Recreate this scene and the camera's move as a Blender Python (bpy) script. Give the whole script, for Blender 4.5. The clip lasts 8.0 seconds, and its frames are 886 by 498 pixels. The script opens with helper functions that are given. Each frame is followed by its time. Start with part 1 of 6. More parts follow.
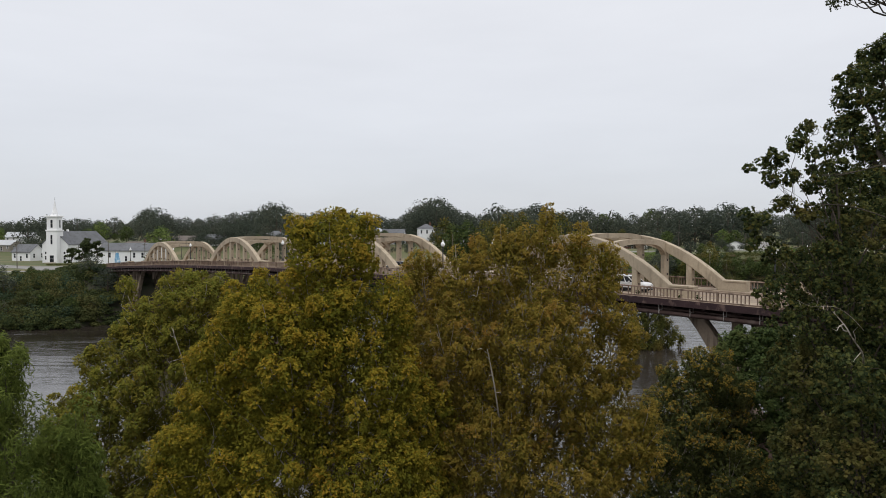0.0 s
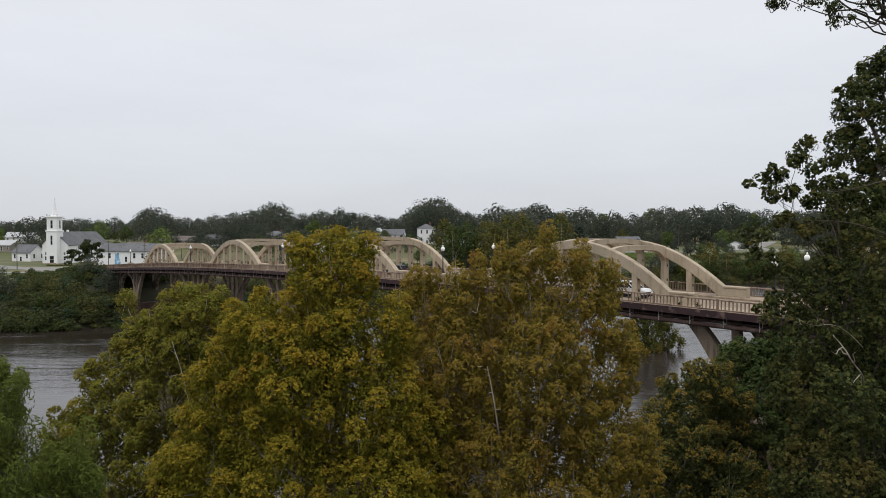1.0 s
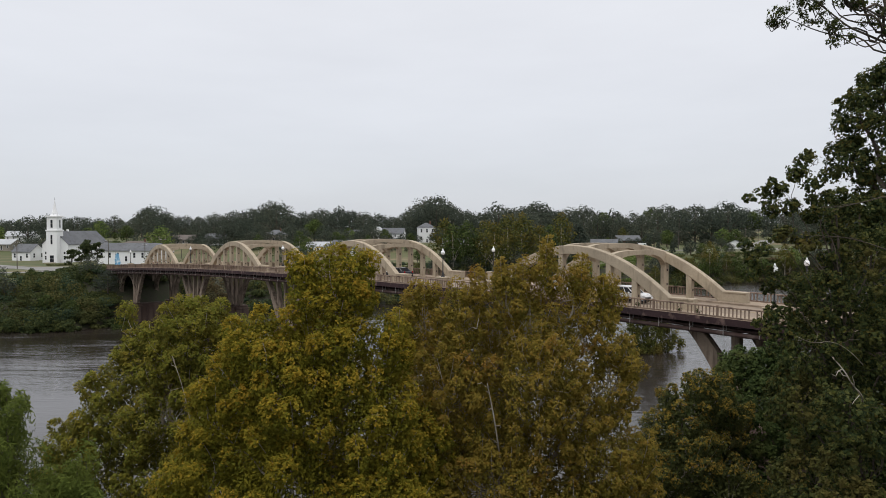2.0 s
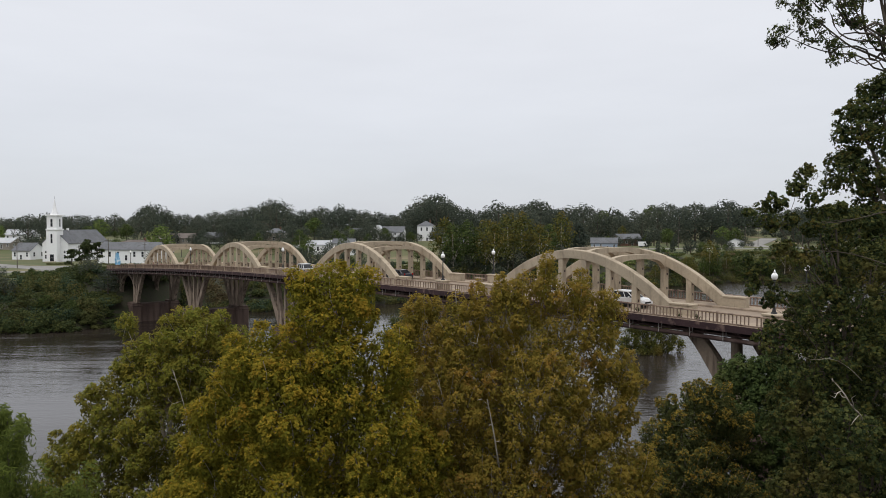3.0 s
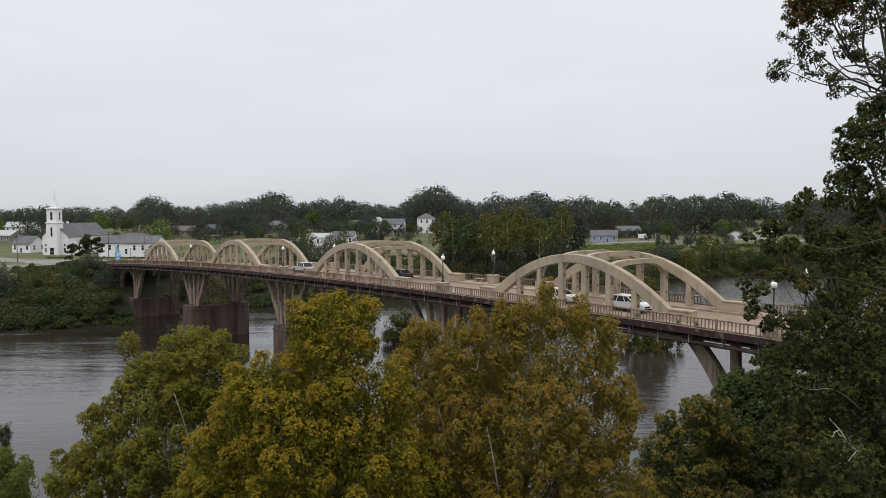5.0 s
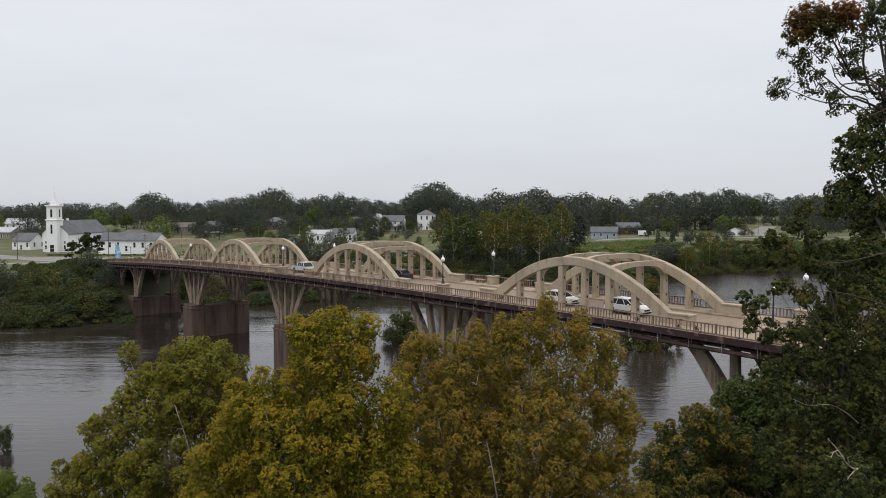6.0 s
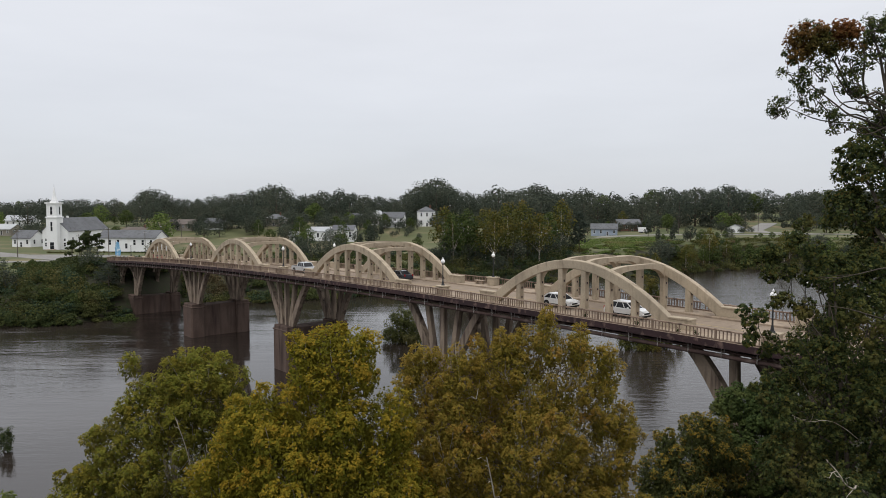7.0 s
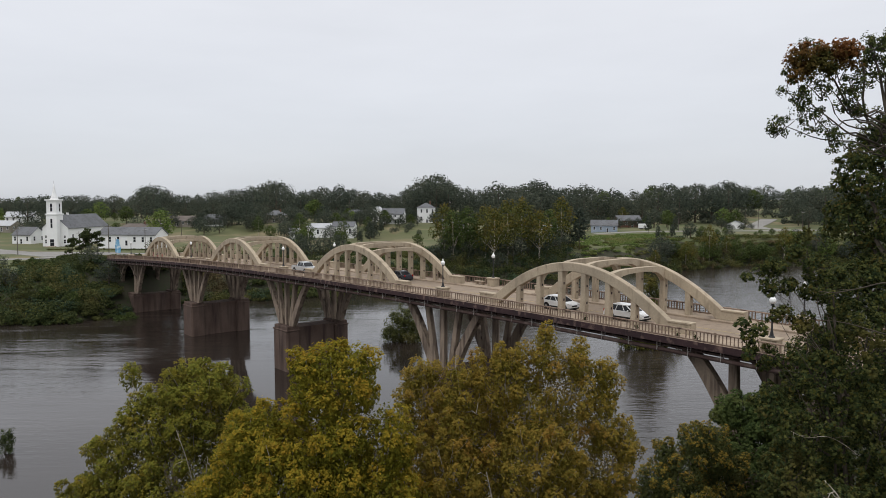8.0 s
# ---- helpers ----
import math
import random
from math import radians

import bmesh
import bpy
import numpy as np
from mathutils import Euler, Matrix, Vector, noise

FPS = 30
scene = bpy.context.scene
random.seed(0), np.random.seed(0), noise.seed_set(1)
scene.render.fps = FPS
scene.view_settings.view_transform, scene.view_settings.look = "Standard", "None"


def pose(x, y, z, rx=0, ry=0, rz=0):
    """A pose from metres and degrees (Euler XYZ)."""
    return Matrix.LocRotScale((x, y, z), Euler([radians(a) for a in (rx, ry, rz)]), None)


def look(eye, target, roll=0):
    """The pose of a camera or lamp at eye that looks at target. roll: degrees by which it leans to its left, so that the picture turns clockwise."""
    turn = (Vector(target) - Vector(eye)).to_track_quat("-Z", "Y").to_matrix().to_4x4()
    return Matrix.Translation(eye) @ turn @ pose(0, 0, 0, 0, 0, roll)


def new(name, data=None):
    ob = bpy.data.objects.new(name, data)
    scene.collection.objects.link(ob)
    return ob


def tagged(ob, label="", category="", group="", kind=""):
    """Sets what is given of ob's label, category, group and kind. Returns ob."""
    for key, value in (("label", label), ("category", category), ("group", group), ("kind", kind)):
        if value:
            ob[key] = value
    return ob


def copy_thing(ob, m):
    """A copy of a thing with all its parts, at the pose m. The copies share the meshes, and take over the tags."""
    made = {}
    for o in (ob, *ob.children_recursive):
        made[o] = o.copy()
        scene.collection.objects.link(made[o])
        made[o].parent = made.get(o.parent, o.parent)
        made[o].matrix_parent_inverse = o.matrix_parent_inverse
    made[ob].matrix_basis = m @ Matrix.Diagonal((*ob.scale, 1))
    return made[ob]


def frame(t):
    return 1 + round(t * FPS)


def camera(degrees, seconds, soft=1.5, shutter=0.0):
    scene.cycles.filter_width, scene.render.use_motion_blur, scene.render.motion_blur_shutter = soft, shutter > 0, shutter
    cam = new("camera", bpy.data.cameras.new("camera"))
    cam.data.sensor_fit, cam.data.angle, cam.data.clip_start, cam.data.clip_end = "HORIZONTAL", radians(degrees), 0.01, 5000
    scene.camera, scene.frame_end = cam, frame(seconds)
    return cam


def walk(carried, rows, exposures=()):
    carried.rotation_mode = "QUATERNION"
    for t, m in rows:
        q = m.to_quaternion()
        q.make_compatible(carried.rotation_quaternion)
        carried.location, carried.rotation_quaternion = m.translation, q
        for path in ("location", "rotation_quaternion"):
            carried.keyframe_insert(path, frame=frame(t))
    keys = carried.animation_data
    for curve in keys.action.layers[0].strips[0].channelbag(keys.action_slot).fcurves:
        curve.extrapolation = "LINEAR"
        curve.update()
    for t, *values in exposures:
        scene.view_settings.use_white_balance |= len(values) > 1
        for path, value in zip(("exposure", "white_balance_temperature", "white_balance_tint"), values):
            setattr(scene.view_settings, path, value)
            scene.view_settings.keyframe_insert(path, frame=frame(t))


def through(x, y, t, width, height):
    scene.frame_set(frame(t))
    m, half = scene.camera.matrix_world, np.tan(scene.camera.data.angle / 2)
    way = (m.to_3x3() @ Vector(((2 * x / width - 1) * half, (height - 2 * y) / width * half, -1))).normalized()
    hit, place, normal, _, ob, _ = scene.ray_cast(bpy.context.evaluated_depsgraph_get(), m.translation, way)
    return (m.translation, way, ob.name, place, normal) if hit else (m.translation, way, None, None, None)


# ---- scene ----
# World: x right, y ahead of the camera's first stand, z up; z = 0 is the footway of the bridge near its crest.
cam = camera(64.4, 8.0, soft=0.9)
HEIGHTS = [(0, 6.03, -1.46), (0.5, 6.39, -1.50), (1, 6.75, -1.55), (1.5, 7.12, -1.63), (2.2, 7.62, -1.77), (3, 8.21, -1.95), (3.5, 8.57, -2.14),
           (4, 8.95, -2.35), (4.5, 9.33, -2.57), (5.2, 9.87, -2.85), (6, 10.49, -3.15), (6.5, 10.88, -3.34), (7, 11.28, -3.51), (7.5, 11.69, -3.71), (8, 12.09, -3.91)]
walk(cam, [(t, pose(0, 0, z, 90 + pitch, 0, 0)) for t, z, pitch in HEIGHTS])

# ---- light: an overcast day ----
world = bpy.data.worlds.new("overcast_sky")
scene.world = world
world.use_nodes = True
wn, wl = world.node_tree.nodes, world.node_tree.links
wn.clear()
w_out = wn.new("ShaderNodeOutputWorld")
w_bg = wn.new("ShaderNodeBackground")
w_co = wn.new("ShaderNodeTexCoord")
w_sep = wn.new("ShaderNodeSeparateXYZ")
w_ramp = wn.new("ShaderNodeValToRGB")
w_map = wn.new("ShaderNodeMapping")
w_noise = wn.new("ShaderNodeTexNoise")
w_mul = wn.new("ShaderNodeMix")
w_sky = wn.new("ShaderNodeTexSky")
w_mix = wn.new("ShaderNodeMix")
w_scale = wn.new("ShaderNodeVectorMath")
w_sky.sky_type = "NISHITA"
w_sky.sun_disc = False
w_sky.sun_elevation, w_sky.sun_rotation = radians(55), radians(150)
w_scale.operation = "SCALE"
w_scale.inputs["Scale"].default_value = 0.1
# an overcast vault: even near the horizon, brighter overhead
stops = w_ramp.color_ramp.elements
stops[0].position, stops[0].color = 0.0, (0.30, 0.312, 0.335, 1)
stops[1].position, stops[1].color = 1.0, (0.90, 0.90, 0.90, 1)
for at, c in ((0.02, (0.330, 0.342, 0.369, 1)), (0.12, (0.384, 0.393, 0.418, 1)), (0.30, (0.430, 0.436, 0.458, 1)), (0.55, (0.59, 0.60, 0.615, 1))):
    e = stops.new(at)
    e.color = c
w_map.inputs["Scale"].default_value = (1.6, 1.6, 7.0)
w_noise.inputs["Scale"].default_value = 1.5
w_noise.inputs["Detail"].default_value = 5
w_noise.inputs["Roughness"].default_value = 0.55
w_mul.data_type, w_mul.blend_type = "RGBA", "SOFT_LIGHT"
w_mul.inputs["Factor"].default_value = 0.16
w_mix.data_type = "RGBA"
w_mix.inputs["Factor"].default_value = 0.06
wl.new(w_co.outputs["Generated"], w_sep.inputs[0])
wl.new(w_sep.outputs["Z"], w_ramp.inputs["Fac"])
wl.new(w_co.outputs["Generated"], w_map.inputs["Vector"])
wl.new(w_map.outputs["Vector"], w_noise.inputs["Vector"])
wl.new(w_ramp.outputs["Color"], w_mul.inputs["A"])
wl.new(w_noise.outputs["Fac"], w_mul.inputs["B"])
wl.new(w_sky.outputs["Color"], w_scale.inputs[0])
wl.new(w_mul.outputs["Result"], w_mix.inputs["A"])
wl.new(w_scale.outputs["Vector"], w_mix.inputs["B"])
wl.new(w_mix.outputs["Result"], w_bg.inputs["Color"])
w_bg.inputs["Strength"].default_value = 1.9
wl.new(w_bg.outputs["Background"], w_out.inputs["Surface"])
sun = new("sun", bpy.data.lights.new("sun", "SUN"))
sun.data.energy, sun.data.angle, sun.data.color = 0.7, radians(30), (1.0, 0.96, 0.90)
sun.matrix_world = look((-40, -60, 120), (0, 0, 0))
scene.view_settings.exposure = 0.0

# ---- materials ----
def nodes_of(name, rough, metal=0.0, spec=0.4):
    m = bpy.data.materials.new(name)
    m.use_nodes = True
    b = m.node_tree.nodes["Principled BSDF"]
    b.inputs["Roughness"].default_value, b.inputs["Metallic"].default_value = rough, metal
    b.inputs["Specular IOR Level"].default_value = spec
    return m, m.node_tree.nodes, m.node_tree.links, b


def noise_node(n, l, scale, stretch=(1, 1, 1), detail=4.0, kind="Object"):
    co, mp, tx = n.new("ShaderNodeTexCoord"), n.new("ShaderNodeMapping"), n.new("ShaderNodeTexNoise")
    mp.inputs["Scale"].default_value = stretch
    tx.inputs["Scale"].default_value, tx.inputs["Detail"].default_value = scale, detail
    l.new(co.outputs[kind], mp.inputs["Vector"])
    l.new(mp.outputs["Vector"], tx.inputs["Vector"])
    return tx.outputs["Fac"]


def ramp_node(n, l, fac, lo, hi, a=(0, 0, 0), b=(1, 1, 1)):
    r = n.new("ShaderNodeValToRGB")
    r.color_ramp.elements[0].position, r.color_ramp.elements[1].position = lo, hi
    r.color_ramp.elements[0].color, r.color_ramp.elements[1].color = (*a, 1), (*b, 1)
    l.new(fac, r.inputs["Fac"])
    return r.outputs["Color"]


def blend(n, l, fac, a, b, how="MIX"):
    m = n.new("ShaderNodeMix")
    m.data_type, m.blend_type = "RGBA", how
    for key, v in (("Factor", fac), ("A", a), ("B", b)):
        if isinstance(v, (int, float)):
            m.inputs[key].default_value = v
        elif isinstance(v, tuple):
            m.inputs[key].default_value = (*v, 1)
        else:
            l.new(v, m.inputs[key])
    return m.outputs["Result"]


def bump_node(n, l, bsdf, height, strength, distance):
    b = n.new("ShaderNodeBump")
    b.inputs["Strength"].default_value, b.inputs["Distance"].default_value = strength, distance
    l.new(height, b.inputs["Height"])
    l.new(b.outputs["Normal"], bsdf.inputs["Normal"])


def surface(name, base, dark, stain=None, big=0.25, fine=6.0, rough=0.8, streak=(1, 1, 1), stain_cut=(0.52, 0.68), bump=0.3, spec=0.3, metal=0.0):
    """A weathered surface: two tones at large scale, grain at small scale, and stains of a third tone."""
    m, n, l, b = nodes_of(name, rough, metal, spec)
    c = blend(n, l, ramp_node(n, l, noise_node(n, l, big), 0.35, 0.68), base, dark)
    grain = noise_node(n, l, fine, detail=6.0)
    c = blend(n, l, 0.35, c, ramp_node(n, l, grain, 0.3, 0.7, (0.55, 0.55, 0.55), (1, 1, 1)), "MULTIPLY")
    if stain:
        c = blend(n, l, ramp_node(n, l, noise_node(n, l, 0.9, streak, 5.0), *stain_cut), c, stain)
    info = n.new("ShaderNodeObjectInfo")
    c = blend(n, l, 0.12, c, ramp_node(n, l, info.outputs["Random"], 0.0, 1.0, (0.6, 0.6, 0.6), (1, 1, 1)), "MULTIPLY")
    l.new(c, b.inputs["Base Color"])
    bump_node(n, l, b, grain, bump, 0.03)
    return m


def leaf_material(name, tones, patch, patch_scale=0.35, patch_cut=(0.5, 0.68), through=0.35, vary=0.3):
    """Leaves: a tone for each leaf, larger patches that have turned, and some light through the blade."""
    m, n, l, b = nodes_of(name, 0.75, 0.0, 0.06)
    geo = n.new("ShaderNodeNewGeometry")
    r = n.new("ShaderNodeValToRGB")
    els = r.color_ramp.elements
    els[0].position, els[0].color = 0.0, (*tones[0], 1)
    els[1].position, els[1].color = 1.0, (*tones[-1], 1)
    for i, t in enumerate(tones[1:-1]):
        els.new((i + 1) / (len(tones) - 1)).color = (*t, 1)
    l.new(geo.outputs["Random Per Island"], r.inputs["Fac"])
    c = blend(n, l, ramp_node(n, l, noise_node(n, l, patch_scale, detail=3.0), *patch_cut), r.outputs["Color"], patch)
    info = n.new("ShaderNodeObjectInfo")
    c = blend(n, l, vary, c, ramp_node(n, l, info.outputs["Random"], 0.0, 1.0, (0.55, 0.6, 0.5), (1.0, 0.95, 0.8)), "MULTIPLY")
    l.new(c, b.inputs["Base Color"])
    tr, mx = n.new("ShaderNodeBsdfTranslucent"), n.new("ShaderNodeMixShader")
    l.new(c, tr.inputs["Color"])
    mx.inputs["Fac"].default_value = through
    l.new(b.outputs["BSDF"], mx.inputs[1])
    l.new(tr.outputs["BSDF"], mx.inputs[2])
    l.new(mx.outputs["Shader"], n["Material Output"].inputs["Surface"])
    return m


CONCRETE = surface("buff_painted_concrete", (0.456, 0.375, 0.274), (0.356, 0.294, 0.217), (0.204, 0.163, 0.116), 0.3, 5.0, 0.85, (1.6, 1.6, 0.5), (0.52, 0.78))
PIER = surface("weathered_pier_concrete", (0.096, 0.062, 0.049), (0.130, 0.091, 0.073), (0.044, 0.028, 0.024), 0.22, 3.0, 0.9, (1.1, 1.1, 0.12), (0.46, 0.70), 0.5)
LEG = surface("weathered_leg_concrete", (0.319, 0.249, 0.189), (0.212, 0.163, 0.125), (0.071, 0.051, 0.041), 0.3, 4.0, 0.9, (2.2, 2.2, 0.22), (0.46, 0.66), 0.5)
DECK_EDGE = surface("mottled_deck_edge", (0.052, 0.028, 0.030), (0.028, 0.017, 0.019), (0.150, 0.098, 0.085), 0.7, 7.0, 0.9, (1.6, 1.6, 1.2), (0.54, 0.70), 0.8)
ROADWAY = surface("pale_concrete_roadway", (0.284, 0.220, 0.165), (0.233, 0.180, 0.133), (0.167, 0.128, 0.098), 0.3, 8.0, 0.9, (0.5, 2.0, 1.0), (0.54, 0.76), 0.2)
FOOTWAY = surface("buff_footway", (0.363, 0.285, 0.210), (0.301, 0.235, 0.173), (0.216, 0.165, 0.126), 0.4, 8.0, 0.9)
RAILING = surface("weathered_rail_concrete", (0.270, 0.195, 0.145), (0.190, 0.130, 0.098), (0.070, 0.044, 0.036), 0.4, 9.0, 0.85, (1.5, 1.5, 0.8), (0.50, 0.68))
RUST = surface("rusty_pipe", (0.06, 0.04, 0.037), (0.085, 0.056, 0.05), (0.12, 0.09, 0.08), 0.6, 8.0, 0.9, spec=0.1)
HANGER = surface("galvanised_hanger", (0.45, 0.42, 0.40), (0.35, 0.32, 0.30), None, 0.5, 8.0, 0.5, metal=0.4)
IRON = surface("black_painted_iron", (0.03, 0.03, 0.032), (0.045, 0.045, 0.045), None, 1.0, 12.0, 0.5)
GLOBE, _, _, _b = nodes_of("white_glass_globe", 0.25, 0.0, 0.5)
_b.inputs["Base Color"].default_value = (0.85, 0.85, 0.84, 1)
GRASS = surface("mown_grass", (0.080, 0.095, 0.035), (0.110, 0.108, 0.048), (0.185, 0.148, 0.085), 0.035, 1.5, 0.95, (0.05, 0.05, 0.05), (0.53, 0.68), 0.4)
MUD = surface("bank_soil", (0.045, 0.041, 0.025), (0.030, 0.030, 0.017), (0.025, 0.039, 0.012), 0.1, 2.0, 0.95)
ASPHALT = surface("worn_asphalt", (0.22, 0.21, 0.20), (0.28, 0.27, 0.25), (0.17, 0.16, 0.15), 0.05, 2.0, 0.9)
BARK_PALE = surface("pale_sycamore_bark", (0.52, 0.47, 0.40), (0.30, 0.25, 0.19), (0.16, 0.12, 0.09), 1.2, 8.0, 0.85, (2, 2, 0.7))
BARK_DARK = surface("dark_bark", (0.10, 0.08, 0.06), (0.06, 0.05, 0.04), None, 1.0, 8.0, 0.9)
SYCAMORE = leaf_material("turning_sycamore_leaves", [(0.104, 0.110, 0.016), (0.146, 0.144, 0.019), (0.188, 0.173, 0.022), (0.230, 0.197, 0.024)], (0.242, 0.199, 0.023), 0.9, (0.44, 0.74), 0.46, 0.15)
SYCAMORE_GREEN = leaf_material("green_sycamore_leaves", [(0.084, 0.091, 0.019), (0.121, 0.124, 0.025), (0.158, 0.150, 0.028), (0.201, 0.175, 0.031)], (0.216, 0.173, 0.030), 0.9, (0.46, 0.76), 0.46, 0.15)
SYCAMORE_BROWN = leaf_material("browning_sycamore_leaves", [(0.150, 0.134, 0.026), (0.202, 0.169, 0.032), (0.245, 0.192, 0.037), (0.298, 0.218, 0.041)], (0.293, 0.199, 0.040), 0.9, (0.46, 0.72), 0.5, 0.15)
TURNED_GOLD = leaf_material("golden_turned_leaves", [(0.198, 0.174, 0.022), (0.262, 0.212, 0.025), (0.325, 0.239, 0.028), (0.386, 0.260, 0.031)], (0.352, 0.215, 0.028), 0.6, (0.55, 0.76), 0.46, 0.1)
TURNED_BROWN = leaf_material("brown_turned_leaves", [(0.220, 0.177, 0.033), (0.272, 0.199, 0.039), (0.324, 0.214, 0.042)], (0.319, 0.173, 0.041), 0.6, (0.55, 0.75), 0.46, 0.1)
TURNED_LIME = leaf_material("yellow_green_tip_leaves", [(0.145, 0.162, 0.029), (0.200, 0.202, 0.034), (0.273, 0.238, 0.039)], (0.297, 0.230, 0.036), 0.8, (0.5, 0.72), 0.48, 0.1)
DARK_LEAF = leaf_material("dark_green_leaves", [(0.026, 0.039, 0.019), (0.050, 0.071, 0.027), (0.086, 0.101, 0.036), (0.140, 0.143, 0.045)], (0.156, 0.124, 0.039), 0.3, (0.58, 0.75), 0.42)
OLIVE_TIPS = leaf_material("olive_tip_leaves", [(0.063, 0.076, 0.018), (0.097, 0.097, 0.024), (0.126, 0.109, 0.029)], (0.118, 0.084, 0.027), 0.5, (0.5, 0.72), 0.45, 0.1)
BLUE_LEAF = leaf_material("deep_green_leaves", [(0.040, 0.063, 0.025), (0.068, 0.101, 0.034), (0.106, 0.138, 0.045)], (0.112, 0.124, 0.038), 0.4, (0.5, 0.7), 0.34)
RED_LEAF = leaf_material("red_brown_leaves", [(0.119, 0.048, 0.019), (0.221, 0.085, 0.032), (0.289, 0.128, 0.048)], (0.085, 0.076, 0.022), 0.5, (0.5, 0.7), 0.3)
PINE_LEAF = leaf_material("pine_needles", [(0.065, 0.090, 0.019), (0.107, 0.139, 0.030), (0.161, 0.194, 0.041)], (0.130, 0.153, 0.032), 0.6, (0.5, 0.7), 0.3)
# grey-blue tones put the distance haze into the leaf colour
FAR_HAZE_LEAF = leaf_material("hazed_far_wood_leaves", [(0.055, 0.069, 0.062), (0.077, 0.092, 0.078), (0.108, 0.121, 0.098)], (0.128, 0.125, 0.094), 0.05, (0.5, 0.7), 0.42, 0.75)
FAR_OLIVE = leaf_material("far_olive_leaves", [(0.050, 0.061, 0.020), (0.094, 0.100, 0.028), (0.150, 0.138, 0.036)], (0.205, 0.140, 0.034), 0.15, (0.5, 0.72), 0.3, 0.4)
OLIVE_SHRUB = leaf_material("olive_shrub_leaves", [(0.059, 0.070, 0.028), (0.087, 0.099, 0.034), (0.128, 0.131, 0.044)], (0.146, 0.125, 0.048), 0.12, (0.5, 0.7), 0.38)
BLUE_SHRUB = leaf_material("blue_green_shrub_leaves", [(0.028, 0.048, 0.031), (0.046, 0.074, 0.046), (0.071, 0.099, 0.058)], (0.057, 0.081, 0.036), 0.12, (0.5, 0.7), 0.36)
BROWN_SHRUB = leaf_material("brown_shrub_leaves", [(0.083, 0.067, 0.040), (0.124, 0.094, 0.053), (0.166, 0.127, 0.066)], (0.097, 0.097, 0.044), 0.15, (0.5, 0.7), 0.36)
GREEN_GROWTH = leaf_material("fresh_green_growth", [(0.079, 0.119, 0.035), (0.119, 0.167, 0.048), (0.166, 0.209, 0.064)], (0.172, 0.168, 0.066), 0.08, (0.5, 0.7), 0.3)
FAR_LIGHT = leaf_material("far_light_green_leaves", [(0.036, 0.057, 0.019), (0.062, 0.088, 0.027), (0.093, 0.114, 0.036)], (0.083, 0.093, 0.031), 0.1, (0.5, 0.7), 0.25)
SHRUB = leaf_material("bank_shrub_leaves", [(0.031, 0.045, 0.020), (0.053, 0.070, 0.027), (0.082, 0.095, 0.036)], (0.111, 0.103, 0.037), 0.06, (0.5, 0.68), 0.36)

def map_node(n, l, value, lo, hi):
    m = n.new("ShaderNodeMapRange")
    m.inputs["From Min"].default_value, m.inputs["From Max"].default_value = lo, hi
    l.new(value, m.inputs["Value"])
    return m.outputs["Result"]


# brown river water with slow ripples
WATER, n_, l_, b_ = nodes_of("river_water", 0.06, 0.0, 0.5)
b_.inputs["IOR"].default_value = 1.45
l_.new(blend(n_, l_, ramp_node(n_, l_, noise_node(n_, l_, 0.02, (1, 2, 1)), 0.4, 0.6), (0.021, 0.0160, 0.0135), (0.029, 0.0228, 0.0190)), b_.inputs["Base Color"])
rip = blend(n_, l_, 0.30, noise_node(n_, l_, 0.2, (0.45, 2.0, 1), 4.0), noise_node(n_, l_, 0.9, (1, 2.2, 1), 3.0))
calm = ramp_node(n_, l_, noise_node(n_, l_, 0.022, (0.6, 2.2, 1), 3.0), 0.40, 0.60, (0.22, 0.22, 0.22), (1, 1, 1))
# riffles run along the downstream side and off the far bank, with slack water round the piers
where, parts_ = n_.new("ShaderNodeTexCoord"), n_.new("ShaderNodeSeparateXYZ")
l_.new(where.outputs["Object"], parts_.inputs["Vector"])
calm = blend(n_, l_, map_node(n_, l_, parts_.outputs["X"], -42, -60), blend(n_, l_, 1.0, calm, (0.2, 0.2, 0.2), "MULTIPLY"), calm)
calm = blend(n_, l_, map_node(n_, l_, parts_.outputs["X"], 2, 22), calm, (0.30, 0.30, 0.30))
# smooth water below the bank, away from the current
near_bank = blend(n_, l_, 1.0, map_node(n_, l_, parts_.outputs["Y"], 140, 112), map_node(n_, l_, parts_.outputs["X"], 0, -20), "MULTIPLY")
calm = blend(n_, l_, near_bank, calm, blend(n_, l_, 1.0, calm, (0.3, 0.3, 0.3), "MULTIPLY"))
calm = blend(n_, l_, map_node(n_, l_, parts_.outputs["X"], 70, 130), calm, (0.9, 0.9, 0.9))
bump_node(n_, l_, b_, blend(n_, l_, 1.0, rip, calm, "MULTIPLY"), 0.5, 1.15)

# ---- building blocks ----
def part(name, bm, material, parent=None, label="", smooth=False):
    me = bpy.data.meshes.new(name)
    bm.to_mesh(me)
    bm.free()
    return link_part(name, me, material, parent, label, smooth)


def link_part(name, me, material, parent=None, label="", smooth=False):
    if material and not me.materials:
        me.materials.append(material)
    if smooth:
        me.polygons.foreach_set("use_smooth", [True] * len(me.polygons))
    ob = new(name, me)
    ob.parent = parent
    return tagged(ob, label)


